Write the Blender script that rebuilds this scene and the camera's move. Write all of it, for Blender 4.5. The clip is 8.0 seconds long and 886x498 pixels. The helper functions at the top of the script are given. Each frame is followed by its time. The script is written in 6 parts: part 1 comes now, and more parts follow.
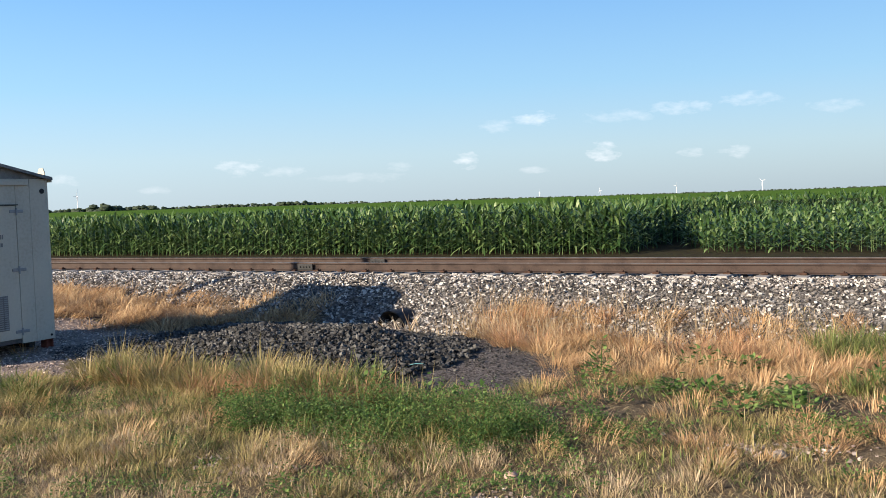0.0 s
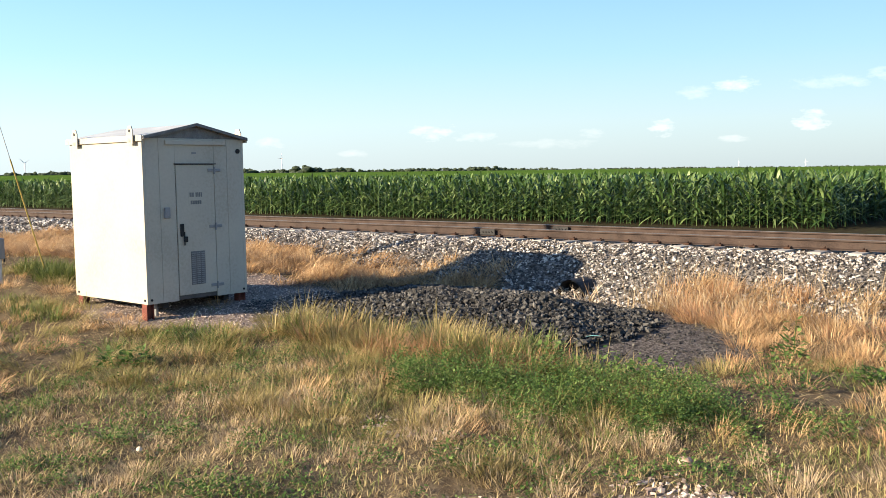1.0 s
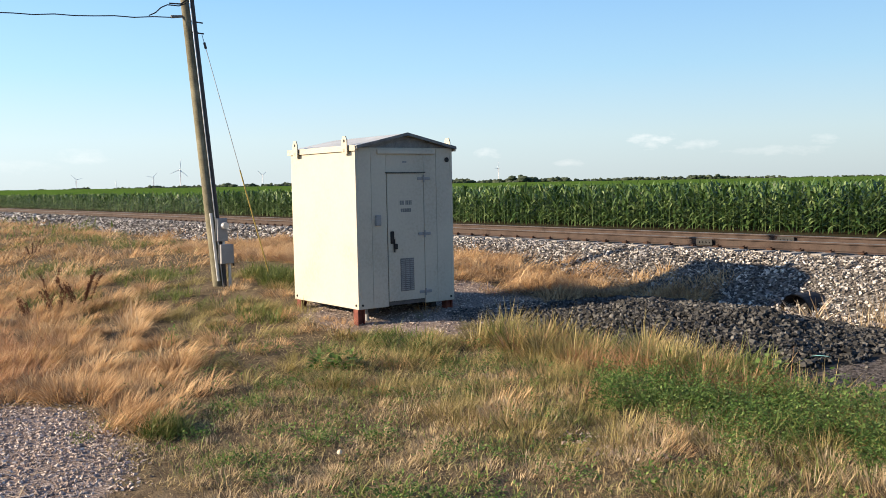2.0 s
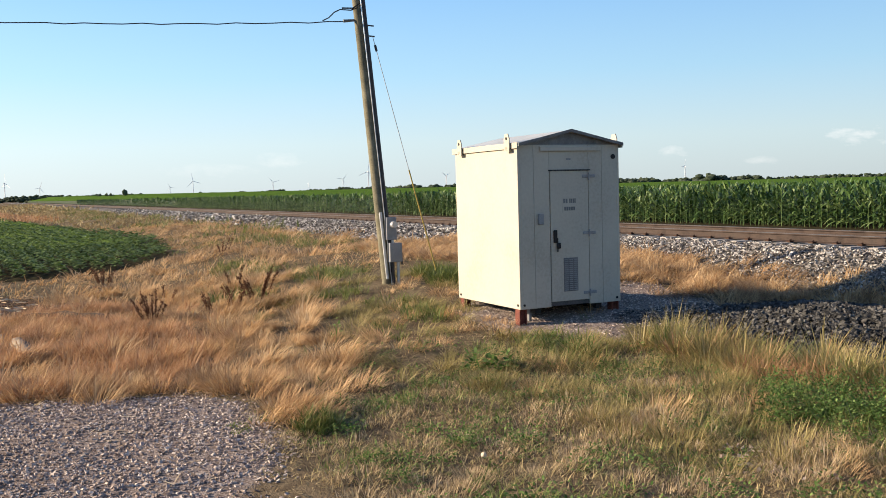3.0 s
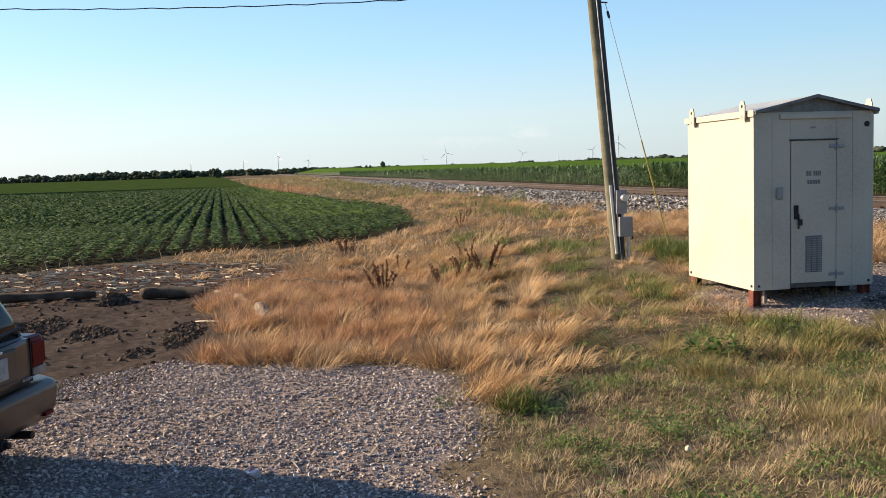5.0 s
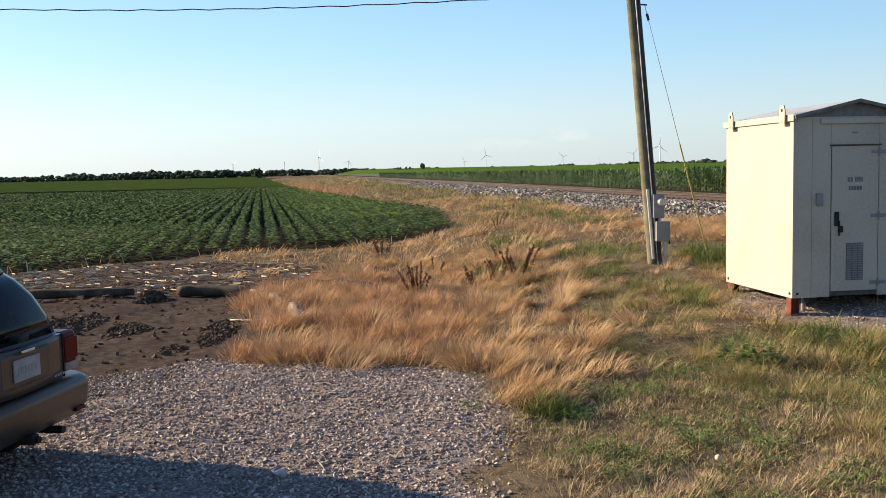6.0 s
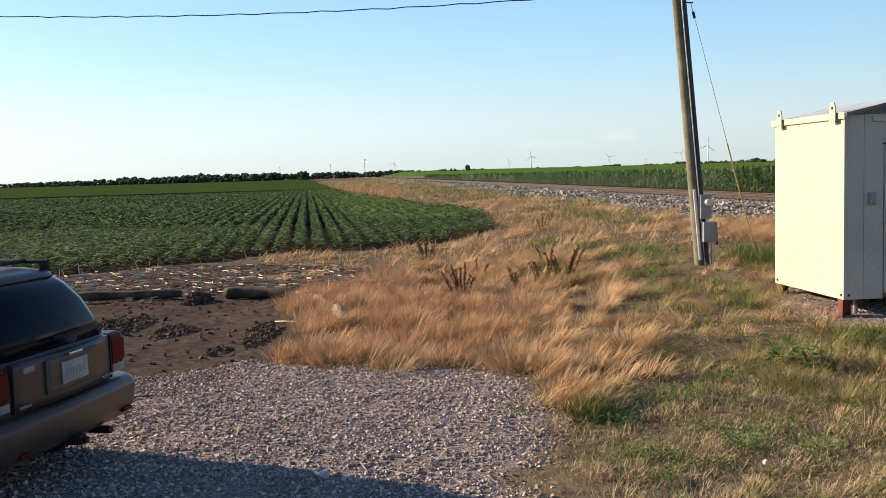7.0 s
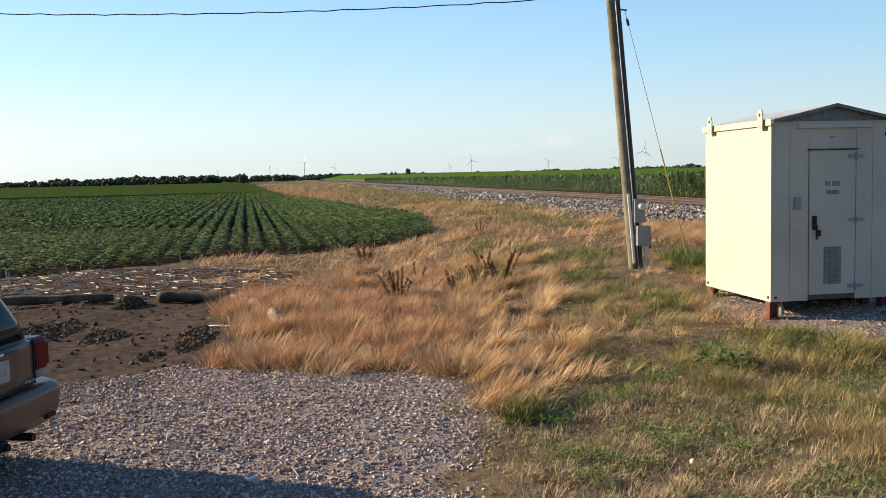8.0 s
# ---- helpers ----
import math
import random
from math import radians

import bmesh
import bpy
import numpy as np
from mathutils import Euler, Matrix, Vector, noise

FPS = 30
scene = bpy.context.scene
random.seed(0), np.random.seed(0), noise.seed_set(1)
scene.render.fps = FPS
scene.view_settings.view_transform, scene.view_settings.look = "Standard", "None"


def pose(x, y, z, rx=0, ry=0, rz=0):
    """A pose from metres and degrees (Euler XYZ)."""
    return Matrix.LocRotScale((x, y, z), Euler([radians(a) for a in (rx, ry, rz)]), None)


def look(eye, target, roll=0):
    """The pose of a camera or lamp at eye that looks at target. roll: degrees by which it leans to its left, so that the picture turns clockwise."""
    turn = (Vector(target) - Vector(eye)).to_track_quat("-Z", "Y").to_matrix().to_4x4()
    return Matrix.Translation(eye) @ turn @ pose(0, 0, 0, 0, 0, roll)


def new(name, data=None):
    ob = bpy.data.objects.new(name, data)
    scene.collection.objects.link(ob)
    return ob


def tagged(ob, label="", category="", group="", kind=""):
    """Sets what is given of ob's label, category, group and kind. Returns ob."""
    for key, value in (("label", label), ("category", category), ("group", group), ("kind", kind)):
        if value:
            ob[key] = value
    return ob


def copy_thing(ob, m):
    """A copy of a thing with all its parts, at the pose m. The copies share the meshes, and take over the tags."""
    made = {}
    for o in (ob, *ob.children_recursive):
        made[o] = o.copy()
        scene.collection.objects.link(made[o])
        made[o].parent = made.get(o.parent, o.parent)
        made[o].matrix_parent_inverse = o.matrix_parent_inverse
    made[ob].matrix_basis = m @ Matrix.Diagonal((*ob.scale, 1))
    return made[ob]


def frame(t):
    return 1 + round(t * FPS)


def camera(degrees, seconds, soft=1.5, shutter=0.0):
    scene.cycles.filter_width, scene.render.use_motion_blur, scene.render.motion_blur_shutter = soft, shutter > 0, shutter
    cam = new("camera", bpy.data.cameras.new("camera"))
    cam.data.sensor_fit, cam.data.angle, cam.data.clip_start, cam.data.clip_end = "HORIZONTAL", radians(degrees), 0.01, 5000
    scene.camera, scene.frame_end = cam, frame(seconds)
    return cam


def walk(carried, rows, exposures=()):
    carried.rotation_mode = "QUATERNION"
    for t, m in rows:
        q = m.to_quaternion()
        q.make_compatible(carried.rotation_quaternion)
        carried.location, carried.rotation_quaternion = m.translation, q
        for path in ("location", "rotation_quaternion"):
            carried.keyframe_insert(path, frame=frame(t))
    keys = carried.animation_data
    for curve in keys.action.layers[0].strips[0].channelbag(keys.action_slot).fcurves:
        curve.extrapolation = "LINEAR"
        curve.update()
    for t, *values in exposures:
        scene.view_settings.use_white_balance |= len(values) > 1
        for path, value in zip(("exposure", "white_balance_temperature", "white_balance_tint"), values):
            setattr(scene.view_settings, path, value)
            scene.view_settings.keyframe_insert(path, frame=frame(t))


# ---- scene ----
LENS = 50.66
# seconds, x, y, z, yaw, pitch, roll
PATH = [
    (0.0, 0.276, -1.116, 2.241, 28.49, -2.92, -1.93),
    (0.5, 0.286, -0.978, 2.239, 34.54, -4.20, -1.35),
    (1.0, 0.231, -0.834, 2.225, 40.04, -4.70, -0.81),
    (1.5, 0.172, -0.716, 2.214, 47.22, -3.78, -0.60),
    (1.7, 0.155, -0.672, 2.205, 49.71, -3.85, -0.82),
    (2.8, 0.117, -0.281, 2.171, 62.03, -3.61, -1.53),
    (3.0, 0.108, -0.225, 2.161, 64.28, -3.64, -1.56),
    (3.5, 0.043, -0.085, 2.160, 68.67, -4.20, -1.32),
    (4.0, -0.000, 0.000, 2.162, 70.52, -4.93, -1.12),
    (4.5, -0.030, 0.120, 2.173, 74.56, -5.02, -1.41),
    (5.0, -0.033, 0.228, 2.176, 79.46, -4.96, -1.83),
    (5.2, -0.033, 0.254, 2.173, 80.31, -5.00, -1.74),
    (6.3, -0.060, 0.319, 2.170, 82.44, -4.61, -1.32),
    (6.5, -0.065, 0.327, 2.165, 83.05, -4.54, -1.47),
    (7.0, -0.073, 0.338, 2.169, 84.61, -4.60, -1.66),
    (7.5, -0.062, 0.357, 2.169, 84.70, -4.60, -1.61),
    (8.0, -0.063, 0.395, 2.163, 80.95, -4.47, -1.33),
]


def aim(x, y, z, yaw, pitch, roll):
    a, b = radians(yaw), radians(pitch)
    way = Vector((-math.sin(a) * math.cos(b), math.cos(a) * math.cos(b), math.sin(b)))
    return look(Vector((x, y, z)), Vector((x, y, z)) + way, roll)


cam = camera(LENS, 8.0, soft=0.75)
EXPOSURES = [(0.0, 1.05, 6300, 9), (0.5, 1.22, 6500, 9), (1.0, 1.38, 6850, 8), (1.5, 1.25, 6800, 9), (3.0, 1.05, 6850, 10), (8.0, 1.0, 7000, 10)]
walk(cam, [(t, aim(*p)) for t, *p in PATH], EXPOSURES)

# ---------------------------------------------------------------- light
SUN_AZ, SUN_EL = 62.0, 20.0          # heading of the light over the ground from +x, height of the sun
sun = new("sun", bpy.data.lights.new("sun", "SUN"))
sun.data.energy, sun.data.angle, sun.data.color = 5.0, radians(0.53), (1.0, 0.83, 0.62)
_a, _e = radians(SUN_AZ), radians(SUN_EL)
SUN_WAY = Vector((math.cos(_a) * math.cos(_e), math.sin(_a) * math.cos(_e), -math.sin(_e)))
sun.matrix_world = look((0, 0, 40), Vector((0, 0, 40)) + SUN_WAY)

world = bpy.data.worlds.new("sky")
scene.world = world
world.use_nodes = True
wt = world.node_tree
wt.nodes.clear()
w_out = wt.nodes.new("ShaderNodeOutputWorld")
w_bg = wt.nodes.new("ShaderNodeBackground")
w_sky = wt.nodes.new("ShaderNodeTexSky")
w_sky.sky_type, w_sky.sun_disc = "NISHITA", False
w_sky.sun_elevation = _e
w_sky.sun_rotation = math.atan2(-SUN_WAY.x, -SUN_WAY.y)
w_sky.air_density, w_sky.dust_density, w_sky.ozone_density = 1.0, 1.5, 4.0
w_bg.inputs["Strength"].default_value = 0.076
wt.links.new(w_bg.outputs[0], w_out.inputs[0])
# summer haze: pale over the horizon, thinning upwards
w_tc, w_sep, w_ramp, w_haze = (wt.nodes.new(n) for n in ("ShaderNodeTexCoord", "ShaderNodeSeparateXYZ", "ShaderNodeValToRGB", "ShaderNodeMix"))
wt.links.new(w_tc.outputs["Generated"], w_sep.inputs[0])
wt.links.new(w_sep.outputs[2], w_ramp.inputs[0])
els = w_ramp.color_ramp.elements
els[0].position, els[0].color = 0.0, (5.7, 6.7, 7.3, 1)
els[1].position, els[1].color = 0.85, (0.35, 0.95, 2.6, 1)
for pos, col in ((0.05, (5.3, 6.8, 7.7, 1)), (0.12, (3.5, 6.0, 8.2, 1)), (0.22, (2.1, 4.6, 8.2, 1)), (0.42, (0.8, 2.0, 4.6, 1))):
    els.new(pos).color = col
# brighter towards the sun, deeper away from it
w_dot, w_gain, w_tint = (wt.nodes.new(n) for n in ("ShaderNodeVectorMath", "ShaderNodeMath", "ShaderNodeVectorMath"))
w_dot.operation, w_gain.operation, w_tint.operation = "DOT_PRODUCT", "MULTIPLY_ADD", "SCALE"
wt.links.new(w_tc.outputs["Generated"], w_dot.inputs[0])
w_dot.inputs[1].default_value = (-SUN_WAY.x, -SUN_WAY.y, 0)
wt.links.new(w_dot.outputs["Value"], w_gain.inputs[0])
w_gain.inputs[1].default_value, w_gain.inputs[2].default_value = 0.30, 0.965
wt.links.new(w_ramp.outputs[0], w_tint.inputs[0])
wt.links.new(w_gain.outputs[0], w_tint.inputs["Scale"])
w_haze.data_type = "RGBA"
w_haze.inputs["Factor"].default_value = 0.68
wt.links.new(w_sky.outputs[0], w_haze.inputs["A"])
wt.links.new(w_tint.outputs[0], w_haze.inputs["B"])


def cloud_layer():
    """Small fair-weather clouds low over the horizon: yaw, height, half width, half height (degrees), strength."""
    clouds = [(22.6, 4.75, 1.3, .45, .75), (24.9, 4.5, 1.0, .5, .45), (26.9, 2.45, .75, .55, .9), (17.6, 4.7, 2.2, .4, .4), (14.2, 5.0, 2.0, .4, .5),
              (10.2, 5.3, 2.0, .4, .5), (18.6, 2.6, 1.0, .55, .95), (13.6, 2.4, .7, .35, .6), (11.0, 2.3, 1.0, .35, .6), (22.8, 1.7, .9, .25, .5),
              (40.6, 2.45, 1.3, .5, .7), (38.0, 2.1, 1.3, .35, .45), (31.0, 2.2, .9, .3, .35), (50.4, 1.9, .9, .35, .45), (33.5, 1.6, 3.0, .3, .25),
              (45.3, 1.2, 1.0, .25, .35), (5.5, 4.6, 1.5, .4, .4), (57.5, 1.3, 2.0, .4, .3), (74.0, 2.0, 1.5, .5, .3), (78.0, 1.5, 3.0, .4, .2)]
    tc = wt.nodes.new("ShaderNodeTexCoord")
    sep = wt.nodes.new("ShaderNodeSeparateXYZ")
    wt.links.new(tc.outputs["Generated"], sep.inputs[0])

    def m(op, a, b=None, clamp=False):
        n = wt.nodes.new("ShaderNodeMath")
        n.operation, n.use_clamp = op, clamp
        for i, v in enumerate((a, b)):
            if v is None:
                continue
            if isinstance(v, (int, float)):
                n.inputs[i].default_value = v
            else:
                wt.links.new(v, n.inputs[i])
        return n.outputs[0]
    neg = m("MULTIPLY", sep.outputs[0], -1.0)
    yaw = m("MULTIPLY", m("ARCTAN2", neg, sep.outputs[1]), 180 / math.pi)
    el = m("MULTIPLY", m("ARCSINE", sep.outputs[2]), 180 / math.pi)
    comb = wt.nodes.new("ShaderNodeCombineXYZ")
    wt.links.new(yaw, comb.inputs[0])
    wt.links.new(m("MULTIPLY", el, 2.2), comb.inputs[1])
    nz = wt.nodes.new("ShaderNodeTexNoise")
    nz.inputs["Scale"].default_value, nz.inputs["Detail"].default_value, nz.inputs["Roughness"].default_value = 0.9, 6.0, 0.62
    wt.links.new(comb.outputs[0], nz.inputs["Vector"])
    puff = m("SUBTRACT", nz.outputs[0], 0.5)
    total = None
    for cy, ce, wy, we, k in clouds:
        dy = m("DIVIDE", m("SUBTRACT", yaw, cy), wy)
        de = m("DIVIDE", m("SUBTRACT", el, ce), we)
        r = m("ADD", m("MULTIPLY", dy, dy), m("MULTIPLY", de, de))
        v = m("ADD", m("SUBTRACT", 1.0, r), m("MULTIPLY", puff, 5.0))
        v = m("MULTIPLY", m("MULTIPLY", v, 0.55, True), k)
        total = v if total is None else m("MAXIMUM", total, v)
    mix = wt.nodes.new("ShaderNodeMix")
    mix.data_type = "RGBA"
    mix.inputs["B"].default_value = (7.9, 7.8, 7.9, 1)
    wt.links.new(m("MULTIPLY", total, 0.62), mix.inputs["Factor"])
    wt.links.new(w_haze.outputs["Result"], mix.inputs["A"])
    wt.links.new(mix.outputs["Result"], w_bg.inputs["Color"])


cloud_layer()

# ---------------------------------------------------------------- materials


def surf(name, cols, scale=6.0, fine=70.0, rough=0.85, metal=0.0, bump=0.3, depth=0.01, island=0.0, obj=0.0, translucent=0.0, spec=0.3):
    """A procedural surface: colours run through two scales of noise, with chance per piece or per thing, and fine relief."""
    m = bpy.data.materials.new(name)
    m.use_nodes = True
    t = m.node_tree
    t.nodes.clear()
    out, bs = t.nodes.new("ShaderNodeOutputMaterial"), t.nodes.new("ShaderNodeBsdfPrincipled")
    geo = t.nodes.new("ShaderNodeNewGeometry")

    def noise_at(s, detail):
        n = t.nodes.new("ShaderNodeTexNoise")
        n.inputs["Scale"].default_value, n.inputs["Detail"].default_value = s, detail
        t.links.new(geo.outputs["Position"], n.inputs["Vector"])
        return n.outputs[0]

    def mth(op, a, b):
        n = t.nodes.new("ShaderNodeMath")
        n.operation = op
        for i, v in enumerate((a, b)):
            if isinstance(v, (int, float)):
                n.inputs[i].default_value = v
            else:
                t.links.new(v, n.inputs[i])
        return n.outputs[0]
    big, small = noise_at(scale, 4), noise_at(fine, 3)
    f = mth("ADD", mth("MULTIPLY", mth("SUBTRACT", big, 0.5), 1.5), mth("ADD", mth("MULTIPLY", mth("SUBTRACT", small, 0.5), 0.9), 0.5))
    if island:
        f = mth("ADD", mth("MULTIPLY", f, 1 - island), mth("MULTIPLY", geo.outputs["Random Per Island"], island))
    if obj:
        oi = t.nodes.new("ShaderNodeObjectInfo")
        f = mth("ADD", mth("MULTIPLY", f, 1 - obj), mth("MULTIPLY", oi.outputs["Random"], obj))
    r = t.nodes.new("ShaderNodeValToRGB")
    els = r.color_ramp.elements
    while len(els) < len(cols):
        els.new(0.5)
    for i, c in enumerate(cols):
        els[i].position = 0.15 + 0.7 * i / max(1, len(cols) - 1)
        els[i].color = (*c, 1)
    t.links.new(f, r.inputs[0])
    t.links.new(r.outputs[0], bs.inputs["Base Color"])
    bs.inputs["Roughness"].default_value, bs.inputs["Metallic"].default_value = rough, metal
    bs.inputs["Specular IOR Level"].default_value = spec
    if bump:
        b = t.nodes.new("ShaderNodeBump")
        b.inputs["Strength"].default_value, b.inputs["Distance"].default_value = bump, depth
        t.links.new(small, b.inputs["Height"])
        t.links.new(b.outputs[0], bs.inputs["Normal"])
    if translucent:
        tr, mx = t.nodes.new("ShaderNodeBsdfTranslucent"), t.nodes.new("ShaderNodeMixShader")
        t.links.new(r.outputs[0], tr.inputs[0])
        mx.inputs[0].default_value = translucent
        t.links.new(bs.outputs[0], mx.inputs[1])
        t.links.new(tr.outputs[0], mx.inputs[2])
        t.links.new(mx.outputs[0], out.inputs[0])
    else:
        t.links.new(bs.outputs[0], out.inputs[0])
    return m


M_STRAW = surf("straw", [(.26, .15, .075), (.45, .275, .135), (.61, .405, .21), (.78, .60, .37)], 1.1, 6, .8, bump=0, island=.5, translucent=.3)
M_STRAW_RED = surf("rusty_straw", [(.23, .115, .06), (.39, .21, .11), (.53, .32, .175), (.68, .47, .29)], 1.3, 6, .8, bump=0, island=.5, translucent=.3)
M_OLIVE = surf("olive_grass", [(.14, .12, .042), (.245, .205, .075), (.36, .29, .12), (.53, .43, .22)], 0.9, 6, .75, bump=0, island=.6, translucent=.3)
M_STRAW_PALE = surf("pale_straw", [(.27, .19, .11), (.43, .315, .185), (.57, .44, .275), (.72, .59, .41)], 0.6, 5, .8, bump=0, island=.6, translucent=.3)
M_STRAW_DIM = surf("matted_straw", [(.19, .13, .07), (.35, .26, .135), (.52, .405, .225), (.34, .305, .13)], 0.5, 5, .85, bump=0, island=.6, translucent=.2)
M_GREEN = surf("green_grass", [(.062, .096, .022), (.12, .16, .04), (.205, .23, .07), (.34, .32, .13)], 0.6, 5, .6, bump=0, island=.6, translucent=.3)
M_CLOVER = surf("clover", [(.034, .074, .018), (.072, .138, .032), (.135, .215, .058), (.25, .34, .11)], 1.2, 6, .8, bump=0, island=.6, translucent=.3, spec=.15)
M_CORN = surf("corn_leaf", [(.014, .037, .010), (.039, .086, .021), (.092, .158, .044), (.20, .265, .105)], 0.8, 4, .48, bump=0, island=.6, translucent=.16, spec=.4)
# near-black stands for the shade inside the corn rows
M_CORN_SHADE = surf("corn_row_shade", [(.006, .014, .004), (.014, .028, .008), (.028, .05, .014)], 1.5, 7, .8, bump=.6, depth=.1)
M_CORN_TOP = surf("corn_canopy", [(.045, .098, .018), (.075, .14, .027), (.12, .19, .045)], 0.25, 3, 1.0, bump=.5, depth=.2, spec=0)
M_SOY = surf("soy_leaf", [(.036, .07, .018), (.066, .115, .03), (.115, .178, .05), (.25, .31, .13)], 0.7, 6, .7, bump=0, island=.55, translucent=.25, spec=.2)
M_SOY_FAR = surf("far_soy", [(.045, .080, .024), (.072, .118, .036), (.108, .162, .054)], 0.25, 3.5, 1.0, bump=.5, depth=.15, spec=0, translucent=.4)
M_BALLAST = surf("ballast", [(.045, .04, .037), (.115, .10, .09), (.26, .235, .215), (.60, .565, .52)], 3, 40, .85, bump=.3, depth=.004, island=.8)
M_BALLAST_ONE = surf("ballast_single", [(.09, .078, .07), (.20, .175, .155), (.37, .335, .30), (.62, .58, .53)], 3, 40, .85, bump=.3, depth=.004, obj=.8)
M_DARKSTONE_ONE = surf("dark_stone_single", [(.022, .022, .021), (.05, .048, .046), (.09, .086, .082), (.17, .162, .15)], 3, 50, .7, bump=.4, depth=.006, obj=.75)
M_DARKSTONE = surf("dark_stone", [(.018, .018, .018), (.036, .035, .034), (.062, .060, .058), (.12, .116, .11)], 3, 50, .8, bump=.4, depth=.006, island=.7, spec=.15)
M_GRAVEL = surf("gravel_stone", [(.20, .152, .13), (.30, .238, .205), (.41, .335, .295), (.61, .525, .465)], 1.2, 50, .95, bump=.2, depth=.003, island=.8, spec=.1)
M_RAIL = surf("rusty_rail", [(.026, .017, .014), (.042, .027, .022), (.06, .040, .032), (.04, .03, .026)], 4, 60, .8, 0, .3, .002)
M_RAILTOP = surf("worn_rail_head", [(.13, .115, .105), (.18, .165, .15), (.24, .22, .205)], 4, 80, .5, .5, .1, .001)
M_TIE = surf("concrete_tie", [(.20, .18, .165), (.30, .28, .26), (.40, .38, .35)], 5, 60, .9, 0, .3, .004, obj=.4)
M_CLIP = surf("rusted_clip", [(.035, .018, .012), (.06, .03, .019), (.085, .045, .028)], 20, 90, .8, .3)
M_PAINT = surf("cream_paint", [(.405, .37, .305), (.45, .415, .345), (.475, .44, .365), (.495, .46, .38)], 1.2, 25, .5, 0, .05, .002)
M_ROOF = surf("roof_sheet", [(.42, .42, .40), (.50, .50, .48), (.58, .58, .56)], 2, 30, .45, .2, .08, .002)
M_DARKTRIM = surf("dark_seal", [(.05, .045, .045), (.08, .075, .07), (.11, .10, .10)], 8, 60, .7)
M_PLATE = surf("grey_steel", [(.12, .12, .12), (.17, .17, .17), (.22, .22, .215)], 8, 60, .6, .2)
M_RUST = surf("red_oxide", [(.10, .03, .022), (.17, .05, .035), (.22, .075, .05)], 9, 60, .75, .1)
# black fittings, and the shade painted in for holes
M_HOLE = surf("black_parts_and_hole_shade", [(.008, .008, .009), (.014, .014, .015), (.022, .022, .023)], 8, 60, .6)
M_WOOD = surf("weathered_pole", [(.07, .064, .04), (.12, .108, .07), (.17, .152, .10), (.22, .20, .135)], 3, 45, .85, 0, .5, .006)
M_LOG = surf("grey_log", [(.12, .09, .065), (.20, .15, .11), (.29, .23, .17), (.36, .30, .23)], 4, 40, .9, 0, .5, .01)
M_DARKLOG = surf("rotten_log", [(.035, .025, .018), (.07, .05, .036), (.12, .09, .065)], 4, 40, .9, 0, .5, .01)
M_GALV = surf("galvanised", [(.40, .41, .42), (.50, .51, .52), (.58, .59, .60)], 6, 60, .45, .6, .05, .001)
M_METER = surf("meter_grey", [(.20, .205, .215), (.25, .255, .265), (.29, .295, .305)], 6, 60, .5, .1, .05, .001)
M_PIPE = surf("dark_conduit", [(.028, .026, .03), (.045, .042, .046), (.06, .056, .06)], 6, 60, .5)
M_YELLOW = surf("yellow_plastic", [(.34, .25, .06), (.42, .31, .08), (.48, .36, .11)], 6, 40, .5)
M_WIRE = surf("black_wire", [(.015, .015, .017), (.025, .025, .027), (.04, .04, .042)], 6, 40, .6)
M_STALK = surf("bleached_stalk", [(.36, .26, .16), (.52, .41, .28), (.72, .62, .47)], 3, 40, .9, bump=0, island=.7, spec=.1)
M_DOCK = surf("dry_dock", [(.07, .028, .014), (.12, .05, .025), (.17, .08, .04)], 3, 30, .9, bump=0, island=.6)
# far foliage, its colour lifted to stand in for distance haze
M_LEAF_HAZED = surf("far_leaf_hazed", [(.07, .095, .062), (.095, .125, .08), (.125, .155, .10)], 0.08, 0.6, .9, bump=.5, depth=1.0, island=.4, translucent=.5)
M_TURBINE = surf("turbine_white", [(.70, .71, .72), (.76, .77, .78), (.80, .80, .81)], 0.1, 2, .5, bump=0)


